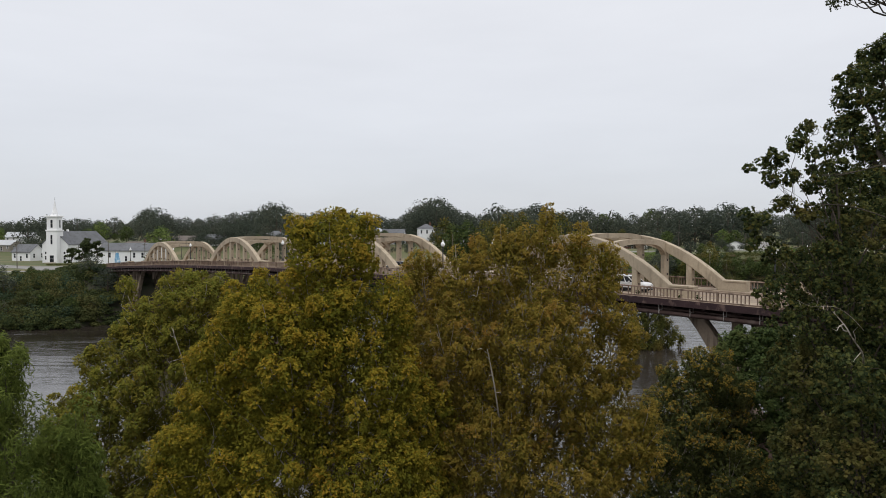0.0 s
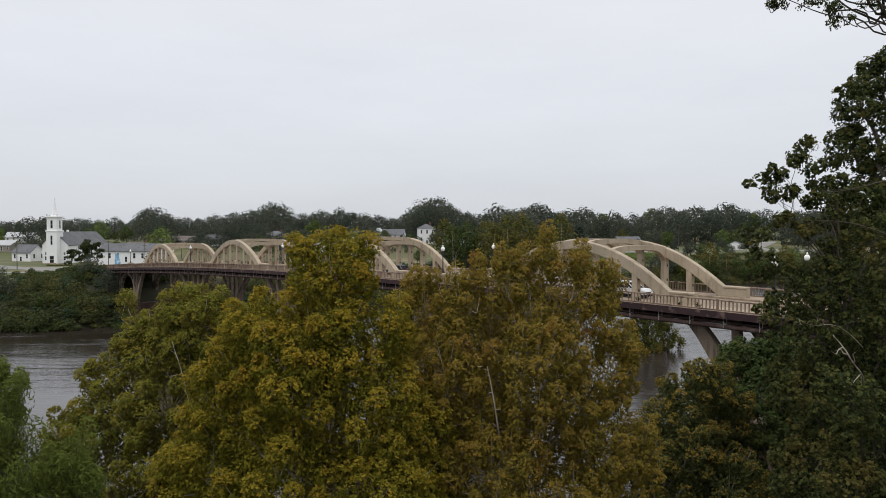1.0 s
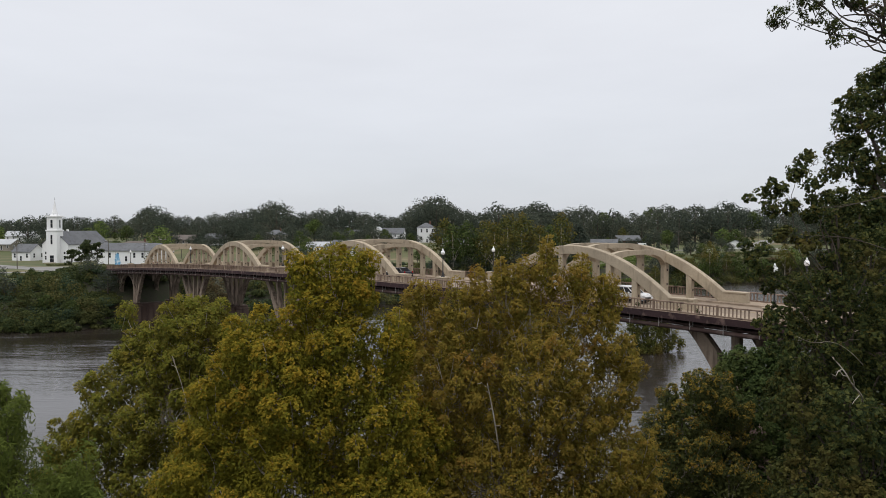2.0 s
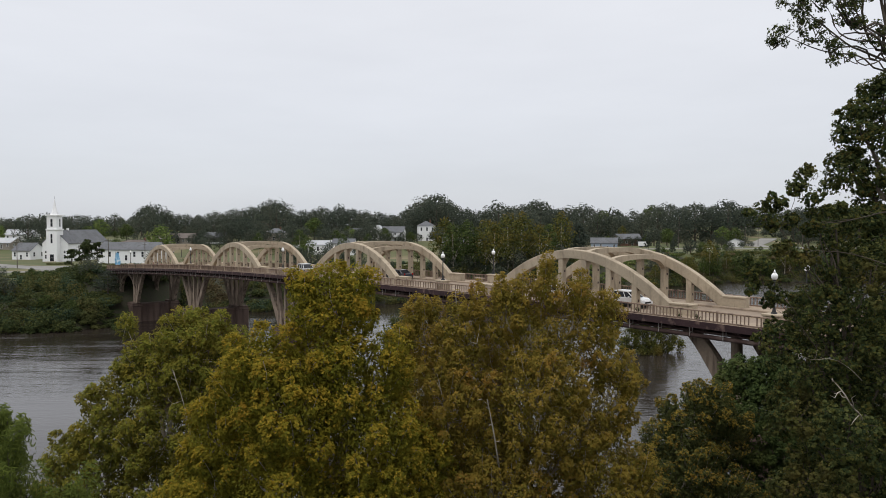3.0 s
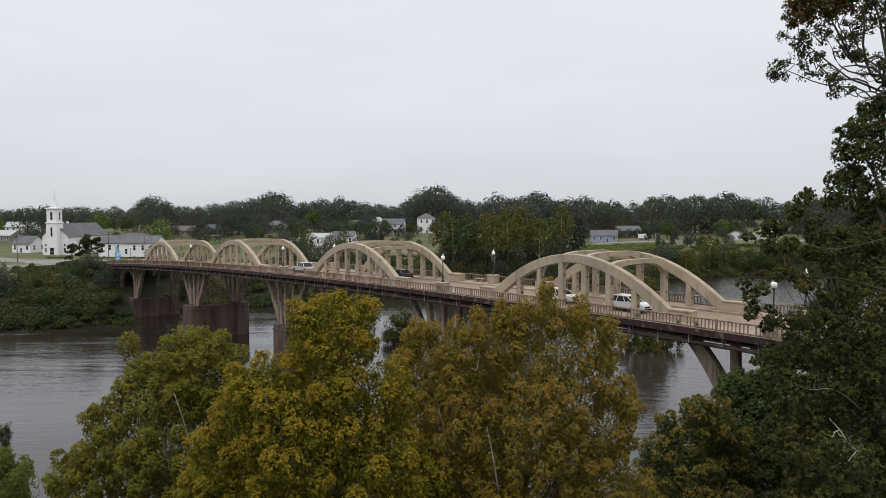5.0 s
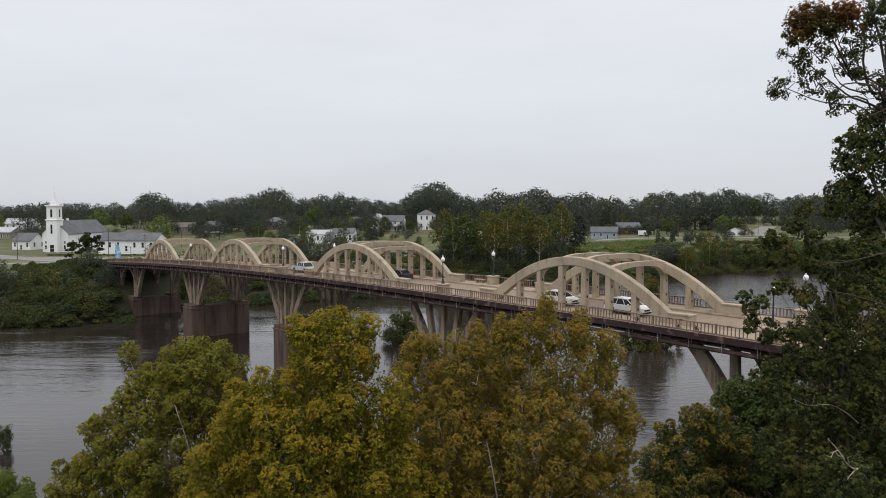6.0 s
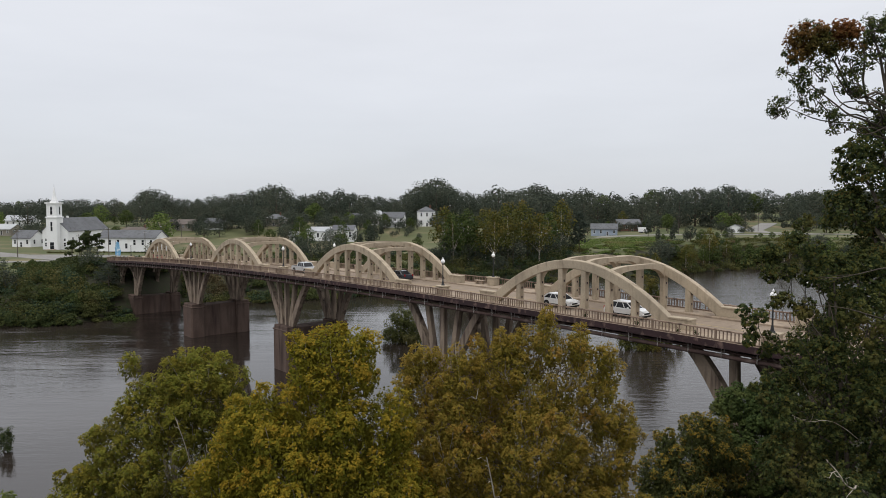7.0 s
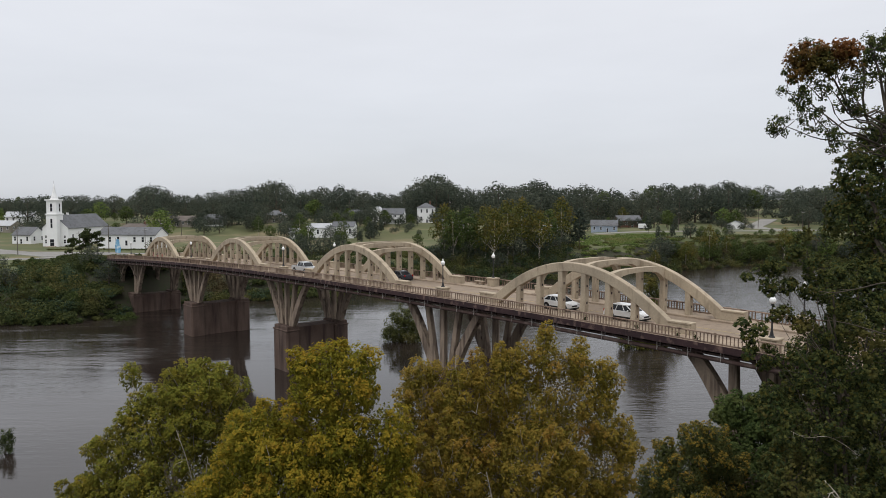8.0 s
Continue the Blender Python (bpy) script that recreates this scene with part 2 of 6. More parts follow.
def box(bm, x0, x1, y0, y1, z0, z1, bevel=0.0):
    made = bmesh.ops.create_cube(bm, size=1.0, matrix=Matrix.Translation(((x0 + x1) / 2, (y0 + y1) / 2, (z0 + z1) / 2)) @ Matrix.Diagonal((x1 - x0, y1 - y0, z1 - z0, 1)))
    if bevel:
        edges = list({e for v in made["verts"] for e in v.link_edges})
        bmesh.ops.bevel(bm, geom=edges, offset=bevel, segments=1, affect="EDGES")
    return bm


def boxed(*a, bevel=0.0):
    return box(bmesh.new(), *a, bevel=bevel)


def prism(bm, outline, lo, hi, axis="x"):
    """A closed outline of pairs, drawn out along an axis: pairs are (y, z) for x, (x, z) for y."""
    def at(p, s):
        return (s, p[0], p[1]) if axis == "x" else (p[0], s, p[1])
    a, b = [bm.verts.new(at(p, lo)) for p in outline], [bm.verts.new(at(p, hi)) for p in outline]
    bm.faces.new(a), bm.faces.new(b[::-1])
    for i in range(len(outline)):
        j = (i + 1) % len(outline)
        bm.faces.new((a[i], b[i], b[j], a[j]))
    bmesh.ops.recalc_face_normals(bm, faces=bm.faces)
    return bm


def tube(points, radii, sides=6):
    """Vertices and faces of a tapered tube along points."""
    vs, fs = [], []
    for i, p in enumerate(points):
        d = (Vector(points[min(i + 1, len(points) - 1)]) - Vector(points[max(i - 1, 0)])).normalized()
        u = d.orthogonal().normalized()
        v = d.cross(u)
        vs += [tuple(Vector(p) + float(radii[i]) * (math.cos(k * math.tau / sides) * u + math.sin(k * math.tau / sides) * v)) for k in range(sides)]
        if i:
            o = (i - 1) * sides
            fs += [(o + k, o + (k + 1) % sides, o + sides + (k + 1) % sides, o + sides + k) for k in range(sides)]
    return vs, fs


def mesh_from(name, pieces):
    vs, fs = [], []
    for v, f in pieces:
        o = len(vs)
        vs += v
        fs += [tuple(i + o for i in q) for q in f]
    me = bpy.data.meshes.new(name)
    me.from_pydata(vs, [], fs)
    me.update()
    return me


def leaf_mesh(name, centres, sizes, outward, rng, aspect=0.8, rear=0.9, rough=0.5):
    """One folded blade a leaf, two triangles each, facing loosely outward."""
    n = len(centres)
    nrm = outward + rng.normal(0, rough, (n, 3)) + (0, 0, 0.45)
    nrm /= np.linalg.norm(nrm, axis=1, keepdims=True) + 1e-9
    way = rng.normal(0, 0.55, (n, 3)) + 0.6 * outward + (0, 0, rear)
    axis = way - nrm * (way * nrm).sum(1, keepdims=True)
    axis /= np.linalg.norm(axis, axis=1, keepdims=True) + 1e-9
    side = np.cross(nrm, axis)
    s = sizes[:, None]
    v = np.empty((n, 4, 3))
    v[:, 0], v[:, 2] = centres - axis * s * 0.5, centres + axis * s * 0.5
    v[:, 1] = centres + side * s * aspect * 0.5 - nrm * s * 0.16 - axis * s * 0.08
    v[:, 3] = centres - side * s * aspect * 0.5 - nrm * s * 0.16 - axis * s * 0.08
    me = bpy.data.meshes.new(name)
    me.vertices.add(4 * n)
    me.vertices.foreach_set("co", v.reshape(-1).astype(np.float32))
    me.loops.add(6 * n)
    tri = (np.array([0, 1, 2, 0, 2, 3])[None] + 4 * np.arange(n)[:, None]).reshape(-1)
    me.loops.foreach_set("vertex_index", tri.astype(np.int32))
    me.polygons.add(2 * n)
    me.polygons.foreach_set("loop_start", (3 * np.arange(2 * n)).astype(np.int32))
    me.update(calc_edges=True)
    return me


def crown_points(lobes, clumps, leaves, spread, rng, rise=1.35, shell=0.5):
    """Leaf places in tufts that fill the outer part of the lobes. Returns tuft centres, leaf centres and outward ways."""
    lob = np.array(lobes, float)
    area = (lob[:, 3] * lob[:, 4] + lob[:, 3] * lob[:, 5] + lob[:, 4] * lob[:, 5])
    pick = rng.choice(len(lob), clumps, p=area / area.sum())
    d = rng.normal(0, 1, (clumps, 3))
    d /= np.linalg.norm(d, axis=1, keepdims=True)
    rad = (shell + (1 - shell) * rng.random(clumps) ** 0.6) * (1 + 0.10 * rng.normal(0, 1, clumps))
    tuft = lob[pick, :3] + d * lob[pick, 3:6] * rad[:, None]
    size = spread * (0.6 + 0.8 * rng.random(clumps))
    which = np.repeat(np.arange(clumps), leaves)
    off = rng.normal(0, 1, (len(which), 3))
    off /= np.linalg.norm(off, axis=1, keepdims=True) / (rng.random((len(which), 1)) ** 0.36)
    at = tuft[which] + off * size[which][:, None] * (1, 1, rise)
    return tuft, at, 0.35 * d[which] + 1.2 * off


def plume_points(lob, count, per, gap, length, width, rise, rng, knots=70, inner=0.32, low=-0.55):
    """Leaf places on shoots that stand out of the lobes, outward and up, each shoot a rounded plume of small leaf rosettes.
    Returns the shoots' feet and tips, leaf centres, outward ways, and how near each leaf is to its shoot's tip."""
    area = lob[:, 3] * lob[:, 4] + lob[:, 3] * lob[:, 5] + lob[:, 4] * lob[:, 5]
    tips, outs = np.zeros((0, 3)), np.zeros((0, 3))
    for _ in range(count * 14):
        q = lob[rng.choice(len(lob), p=area / area.sum())]
        d = rng.normal(0, 1, 3)
        d /= np.linalg.norm(d)
        if d[2] < low:
            continue
        p = q[:3] + d * q[3:6] * rng.uniform(0.98, 1.16)
        if (np.linalg.norm((p - lob[:, :3]) / lob[:, 3:6], axis=1) < 0.84).any():
            continue
        if len(tips) and (((tips - p) / (1, 1, 1.35)) ** 2).sum(1).min() < gap * gap:
            continue
        tips, outs = np.vstack([tips, p]), np.vstack([outs, d])
        if len(tips) == count:
            break
    n = len(tips)
    axis = outs * (1, 1, 0.35) + (0, 0, rise) + rng.normal(0, 0.18, (n, 3))
    axis /= np.linalg.norm(axis, axis=1, keepdims=True)
    big = rng.uniform(0.75, 1.25, n)
    span, wide = rng.uniform(*length, n) * big, rng.uniform(*width, n) * big
    foot = tips - axis * span[:, None]
    u = np.cross(axis, (0.31, 0.95, 0.02))
    u /= np.linalg.norm(u, axis=1, keepdims=True)
    v = np.cross(axis, u)
    k = np.repeat(np.arange(n), knots)
    s = 0.12 + 0.88 * rng.random(len(k)) ** 0.62
    th = rng.random(len(k)) * math.tau
    round_off = np.where(s < 0.62, (s / 0.62) ** 0.7, np.sqrt(np.clip(1 - ((s - 0.62) / 0.40) ** 2, 0, 1)))
    ring = np.cos(th)[:, None] * u[k] + np.sin(th)[:, None] * v[k]
    lift = np.clip((s - 0.5) / 0.5, 0, 1)[:, None]
    way = ring * (1.05 - lift) + axis[k] * (lift * 1.3 + 0.15)
    way /= np.linalg.norm(way, axis=1, keepdims=True)
    knot = foot[k] + axis[k] * (span[k] * s)[:, None] + ring * (wide[k] * round_off * rng.uniform(0.70, 1.0, len(k)))[:, None]
    j = np.repeat(np.arange(len(k)), max(2, per // knots))
    off = rng.normal(0, 1, (len(j), 3))
    off /= np.linalg.norm(off, axis=1, keepdims=True) / (rng.random((len(j), 1)) ** 0.4)
    at = knot[j] + off * (wide[k[j]] * 0.26)[:, None]
    out, ripe = 0.95 * way[j] + 0.45 * off, s[j]
    m = int(inner * len(at))
    q = lob[rng.choice(len(lob), m, p=area / area.sum())]
    d = rng.normal(0, 1, (m, 3))
    d /= np.linalg.norm(d, axis=1, keepdims=True)
    at = np.concatenate([at, q[:, :3] + d * q[:, 3:6] * rng.uniform(0.5, 0.94, (m, 1))])
    return foot, tips, at, np.concatenate([out, d + rng.normal(0, 0.4, (m, 3))]), np.concatenate([ripe, np.zeros(m)])


def smooth_way(way, times=1):
    """Cuts the corners of a way of points."""
    for _ in range(times):
        out = [way[0]]
        for a, b in zip(way, way[1:]):
            out += [a.lerp(b, 0.25), a.lerp(b, 0.75)]
        way = out + [way[-1]]
    return way


def tree(name, label, category, root, lobes, clumps, leaves, spread, leaf, bark, leaf_mat, seed, trunk=0.35, twigs=0.3, rise=1.35, shell=0.35, lean=0.7, extra=None, fork=None, limb=0.5, aspect=0.6, limbs=99, shoots=None, turned=None, point=0.9):
    """A tree rooted at root: trunk with limbs to its lobes and twigs to many of its tufts, and a crown of single leaves."""
    rng = np.random.default_rng(seed)
    top = new(name)
    top.location = root
    lob = np.array(lobes, float)
    lob[:, :3] -= root
    tips = None
    if shoots:
        tuft, tips, at, out, ripe = plume_points(lob, clumps, leaves, *shoots[:3], rise, rng, *shoots[3:])
    else:
        tuft, at, out = crown_points(lob, clumps, leaves, spread, rng, rise, shell)
    sizes = leaf * (0.65 + 0.7 * rng.random(len(at)))
    high = lob[:, 2].max()
    mid = Vector((lob[:, 0].mean() * lean, lob[:, 1].mean() * lean, 0))
    stem = [Vector((mid.x * f + 0.25 * math.sin(5 * f + seed), mid.y * f + 0.25 * math.cos(4 * f + seed), high * 0.9 * f)) for f in np.linspace(0, 1, 8)]
    pieces = [tube([tuple(p) for p in stem], [trunk * (1.15 - 0.95 * f) for f in np.linspace(0, 1, 8)], 9)]
    for k, q in enumerate(lob[:limbs]):
        c = Vector(tuple(q[:3]))
        s = stem[max(1, min(6, int(7 * max(0.15, (c.z - 0.45 * (abs(c.x - mid.x) + abs(c.y - mid.y)) - 1.5) / (high * 0.9)))))]
        if fork:
            s = Vector(fork) - Vector(root)
        bend = (c - s).length * 0.07
        way = [s.lerp(c, f) + Vector((0, 0, -0.5 * bend * math.sin(math.pi * f))) + Vector(tuple(rng.normal(0, 1, 3))) * (bend * math.sin(math.pi * f)) for f in (0, 0.18, 0.36, 0.54, 0.72, 0.88, 1.0)] + [c + Vector((0, 0, float(q[5]) * 0.6))]
        way = smooth_way(way, 1 if twigs else 0)
        thick = np.interp(np.linspace(0, 1, len(way)), np.linspace(0, 1, 8), (1.0, 0.86, 0.74, 0.62, 0.5, 0.4, 0.3, 0.1)) * trunk * limb * min(1.0, float(q[3]) / 1.2) ** 1.4
        pieces.append(tube([tuple(p) for p in way], list(thick), 6))
    near = np.argmin(((tuft[:, None] - lob[None, :, :3]) ** 2).sum(-1), 1)
    for i in np.flatnonzero(rng.random(len(tuft)) < twigs):
        c, e = Vector(tuple(lob[near[i], :3])), Vector(tuple(tuft[i]))
        b = c.lerp(e, 0.25) + Vector((0, 0, -0.3))
        m = b.lerp(e, 0.55) + Vector(tuple(rng.normal(0, 0.15, 3)))
        way = smooth_way([b, b.lerp(m, 0.5), m, m.lerp(e, 0.5) + Vector(tuple(rng.normal(0, 0.05, 3))), e])
        if tips is not None:
            way += [e.lerp(Vector(tuple(tips[i])), f) + Vector(tuple(rng.normal(0, 0.03, 3))) for f in (0.35, 0.7, 1.0)]
        pieces.append(tube([tuple(p) for p in way], list(np.linspace(trunk * 0.085, 0.01, len(way))), 4))
    link_part("trunk", mesh_from("trunk", pieces), bark, top, smooth=True)
    if turned:
        share, mat, tag = turned
        span = np.ptp(at[:, 2])
        # turned tones crowd high shoot tips, and also paint the plume tops lit
        chance = share * np.clip((ripe - 0.62) / 0.2, 0, 1) * np.clip(0.35 + 1.1 * (at[:, 2] - at[:, 2].min()) / span, 0, 1.2)
        sel = rng.random(len(at)) < chance
        link_part("turned_leaves", leaf_mesh("turned_leaves", at[sel], sizes[sel], out[sel], rng, aspect, point), mat, top, tag)
        at, sizes, out = at[~sel], sizes[~sel], out[~sel]
    link_part("crown", leaf_mesh("crown", at, sizes, out, rng, aspect, point), leaf_mat, top)
    if extra:
        more, count, mat, tag = extra
        more = np.array(more, float)
        more[:, :3] -= root
        _, at, out = crown_points(more, count, leaves, spread, rng, rise, shell)
        link_part("turned_leaves", leaf_mesh("turned_leaves", at, leaf * (0.65 + 0.7 * rng.random(len(at))), out, rng), mat, top, tag)
    return tagged(top, label, category)

def bare_limb(top, way, radius, bark, seed):
    """A leafless limb with a few twigs, as a part of a tree; way is in the tree's own frame."""
    g = np.random.default_rng(seed)
    way = smooth_way([Vector(p) - top.location for p in way], 2)
    pieces = [tube([tuple(p) for p in way], list(np.linspace(radius, radius * 0.3, len(way))), 7)]
    for f in (0.45, 0.58, 0.7, 0.8, 0.9):
        p = way[int(f * (len(way) - 1))]
        d = (way[-1] - way[0]).normalized() + Vector(tuple(g.normal(0, 0.7, 3)))
        pieces.append(tube([tuple(p), tuple(p + 0.12 * d), tuple(p + 0.24 * d + Vector(tuple(g.normal(0, 0.05, 3)))), tuple(p + 0.34 * d + Vector(tuple(g.normal(0, 0.07, 3))))], [radius * 0.45, radius * 0.35, radius * 0.25, radius * 0.1], 5))
    return link_part("bare_limb", mesh_from("bare_limb", pieces), bark, top, "bare pale limb", smooth=True)

# ---- ground, river, roads ----
WATER_Z = -17.2
FAR_BANK = ([-3000, -400, -105, -91, -86, -81, -79, -66, -50, -38, -17, 15, 50, 95, 135, 165, 260, 500, 3000], [60, 120, 165, 164, 168, 178, 191, 200, 207, 213, 226, 238, 268, 291, 314, 308, 328, 390, 700])
NEAR_BANK = ([-3000, -400, -60, -15, 5, 22, 40, 110, 200, 320, 3000], [-60, 5, 34, 43, 46, 53, 82, 180, 255, 320, 640])
B = Matrix.Translation((22.36, 62.56, 0)) @ Matrix.Rotation(radians(40.317), 4, "Z")  # the bridge's own frame: y along it, x across it


def deck_z(y):
    return 0.1 - 0.00019 * (y - 30) ** 2


def step(a, lo, hi):
    f = np.clip((a - lo) / (hi - lo), 0, 1)
    return f * f * (3 - 2 * f)


def ground_z(x, y):
    x, y = np.asarray(x, float), np.asarray(y, float)
    far, near = y - np.interp(x, *FAR_BANK), np.interp(x, *NEAR_BANK) - y
    land = -9.2 + 1.3 * step(-x, 70, 110) + 3.4 * step(x, 30, 130) + 14 * step(y, 480, 900) * step(x, -50, 300) + 7 * step(y, 360, 450) * step(-x, -80, 0) + 5 * step(y, 450, 800)
    up = -18.6 + np.minimum(far * 0.45, 4.5 + (0.14 + 0.14 * step(x, 10, 100)) * far)
    bank = np.minimum(up, land)
    z = np.where(far > 0, bank, np.maximum(-21.0, -18.6 + 0.2 * far))
    shore = -18.4 + np.minimum(near * 0.35, 4.2 + 0.03 * near)
    z = np.where(near > 0, np.minimum(shore, -8.0), np.where(far > 0, z, np.maximum(z, -18.4 - 0.3 * np.maximum(0, -near))))
    # the banks built up to carry the roadway at both ends
    u = (x - 22.36) * math.cos(radians(40.317)) + (y - 62.56) * math.sin(radians(40.317))
    v = -(x - 22.36) * math.sin(radians(40.317)) + (y - 62.56) * math.cos(radians(40.317))
    side = np.maximum(0, np.abs(u - 5.1) - 8)
    ramp = np.where(v > 174, np.maximum(deck_z(np.minimum(v, 178)) - 0.5 - 0.045 * (v - 178), -9.2) - side * 0.5 - np.maximum(0, 178 - v) * 1.2, -40)
    ramp2 = np.where(v < -26, -1.0 - side * 0.6 - np.maximum(0, v + 34) * 1.0, -40)
    return np.maximum(z, np.maximum(ramp, ramp2))


def warped(n, tight, reach):
    u = np.linspace(-1, 1, n)
    return reach * np.sinh(tight * u) / math.sinh(tight)


gx, gy = warped(221, 3.6, 3200), 160 + warped(221, 3.4, 3400)
GX, GY = np.meshgrid(gx, gy)
GZ = ground_z(GX, GY)
k = np.arange(220)
cells = (k[:, None] * 221 + k[None]).reshape(-1, 1) + np.array([0, 1, 222, 221])
me = bpy.data.meshes.new("ground")
me.from_pydata(np.stack([GX, GY, GZ], -1).reshape(-1, 3).tolist(), [], cells.tolist())
ground = link_part("ground", me, None, None, smooth=True)
me.materials.append(GRASS)
me.materials.append(MUD)
cx, cy = GX.reshape(-1)[cells].mean(1), GY.reshape(-1)[cells].mean(1)
wet = (cy - np.interp(cx, *FAR_BANK) < np.where(cx < -60, 36, 22)) | (np.interp(cx, *NEAR_BANK) - cy > -40)
me.polygons.foreach_set("material_index", wet.astype(np.int32))
tagged(ground, "mown grass fields and soil river banks", "ground", kind="structure")

bm = bmesh.new()
wx, wy = warped(41, 2.5, 2600), 150 + warped(41, 2.5, 2600)
grid = [[bm.verts.new((x, y, WATER_Z)) for x in wx] for y in wy]
for j in range(40):
    for i in range(40):
        bm.faces.new((grid[j][i], grid[j][i + 1], grid[j + 1][i + 1], grid[j + 1][i]))
tagged(part("water", bm, WATER), "dark brown river water with slow ripples", "river", kind="structure")


def ribbon(name, label, way, width, material, lift=0.12):
    """A road laid over the ground along a way of plan points."""
    bm, prev = bmesh.new(), None
    pts = []
    for (xa, ya), (xb, yb) in zip(way, way[1:]):
        n = max(2, int(math.dist((xa, ya), (xb, yb)) / 6))
        pts += [(xa + (xb - xa) * i / n, ya + (yb - ya) * i / n) for i in range(n)]
    pts.append(way[-1])
    for i, (x, y) in enumerate(pts):
        a, b = pts[max(i - 1, 0)], pts[min(i + 1, len(pts) - 1)]
        d = Vector((b[0] - a[0], b[1] - a[1])).normalized()
        z = float(max(ground_z(x + s * d.y * width / 2, y - s * d.x * width / 2) for s in (-1, 0, 1))) + lift
        row = [bm.verts.new((x + s * d.y * width / 2, y - s * d.x * width / 2, zz)) for s, zz in ((-1.02, z - 0.5), (-1, z), (1, z), (1.02, z - 0.5))]
        if prev:
            for q in range(3):
                bm.faces.new((prev[q], prev[q + 1], row[q + 1], row[q]))
        prev = row
    bmesh.ops.recalc_face_normals(bm, faces=bm.faces)
    return tagged(part(name, bm, material), label, "road", kind="structure")


def on_bridge(x, y):
    p = B @ Vector((x, y, 0))
    return p.x, p.y


ribbon("road", "worn grey asphalt approach road beyond the bridge", [on_bridge(5.1, 178), on_bridge(5.1, 205), on_bridge(3, 240), (-190, 289), (-330, 282), (-600, 275)], 9, ASPHALT)
ribbon("road", "pale riverside road across the grass", [(88, 409), (150, 416), (230, 424), (420, 420), (800, 460)], 9, ASPHALT)
ribbon("road", "pale paved yard beside the church road", [(-112, 262), (-150, 270), (-230, 266), (-420, 252)], 12, ASPHALT, 0.08)
ribbon("road", "pale gravel track on the river bank", [(-128, 244), (-150, 240), (-190, 232), (-330, 214)], 6, ASPHALT, 0.08)
ribbon("road", "pale road climbing the hill between the trees", [(236, 424), (212, 436), (206, 456), (216, 490), (240, 530), (264, 570)], 12, ASPHALT)

# ---- the bridge ----
bridge = new("arch_bridge")
bridge.matrix_world = B
tagged(bridge, "long buff concrete bridge with four pairs of rainbow arches", "bridge")
Y_END, Y_START = 178.0, -46.0
STATIONS = list(np.arange(Y_START, Y_END + 0.1, 2.0))
ARCHES = [13.9 + 42 * i for i in range(4)]
PIERS = [34.9 + 42 * i for i in range(-1, 4)]
RISE, BOW, SPACING = 5.6, 0.035, 3.05


def sweep(outline, stations=None):
    """A cross-section of (x, z) pairs drawn along the bridge over its crest."""
    bm, prev = bmesh.new(), None
    rows = []
    for y in (stations or STATIONS):
        rows.append([bm.verts.new((x, y, z + deck_z(y))) for x, z in outline])
    n = len(outline)
    for a, b in zip(rows, rows[1:]):
        for i in range(n):
            bm.faces.new((a[i], a[(i + 1) % n], b[(i + 1) % n], b[i]))
    bm.faces.new(rows[0]), bm.faces.new(rows[-1][::-1])
    bmesh.ops.recalc_face_normals(bm, faces=bm.faces)
    return bm


def rect(x0, x1, z0, z1):
    return [(x0, z0), (x1, z0), (x1, z1), (x0, z1)]


# slab, edge beams, girders and cross beams share one near-black mottled colour
part("deck_slab", sweep(rect(-1.95, 12.15, -0.55, -0.25)), DECK_EDGE, bridge, "dark mottled deck slab")
part("roadway", sweep(rect(0.95, 9.25, -0.25, -0.10)), ROADWAY, bridge, "pale worn concrete roadway")
for x0, x1 in ((-2.1, 0.94), (9.26, 12.3)):
    part("footway", sweep([(x0, -0.26), (x1, -0.26), (x1, 0.06), (x1 - 0.04, 0.10), (x0 + 0.04, 0.10), (x0, 0.05)]), FOOTWAY, bridge, "buff raised footway")
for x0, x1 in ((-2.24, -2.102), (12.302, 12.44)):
    part("edge_beam", sweep(rect(x0, x1, -0.50, 0.07)), DECK_EDGE, bridge, "dark mottled edge beam")
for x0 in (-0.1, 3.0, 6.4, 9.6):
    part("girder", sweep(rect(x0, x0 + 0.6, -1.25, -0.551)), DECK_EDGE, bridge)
part("yellow_line", sweep(rect(5.02, 5.14, -0.099, -0.093)), surface("faded_yellow_paint", (0.40, 0.28, 0.08), (0.34, 0.27, 0.14), None), bridge, "faded yellow centre line")

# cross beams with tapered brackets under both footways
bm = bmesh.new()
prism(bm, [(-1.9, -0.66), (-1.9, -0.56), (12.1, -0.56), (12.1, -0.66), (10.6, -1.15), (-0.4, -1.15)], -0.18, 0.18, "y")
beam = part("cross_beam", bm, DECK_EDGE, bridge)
for i in range(73):
    y = Y_START + 1.2 + i * SPACING
    ob = beam if i == 0 else new("cross_beam", beam.data)
    ob.parent = bridge
    ob.location = (0, y, deck_z(y) - 0.004)

# the pipe that hangs below the near edge
ring = [(-1.75 + 0.2 * math.cos(a), -1.22 + 0.2 * math.sin(a)) for a in np.linspace(0, math.tau, 13)[:-1]]
part("pipe", sweep(ring), RUST, bridge, "rust-brown pipe slung below the deck edge", smooth=True)
ring = [(-1.3 + 0.11 * math.cos(a), -0.92 + 0.11 * math.sin(a)) for a in np.linspace(0, math.tau, 9)[:-1]]
part("conduit", sweep(ring), RUST, bridge, smooth=True)
hoop = [(-1.75 + 0.27 * math.cos(a), 0, -1.22 + 0.27 * math.sin(a)) for a in np.linspace(math.radians(200), math.radians(-20), 12)]
hoop = [(-2.02, 0, -0.5)] + hoop + [(-1.48, 0, -0.55)]
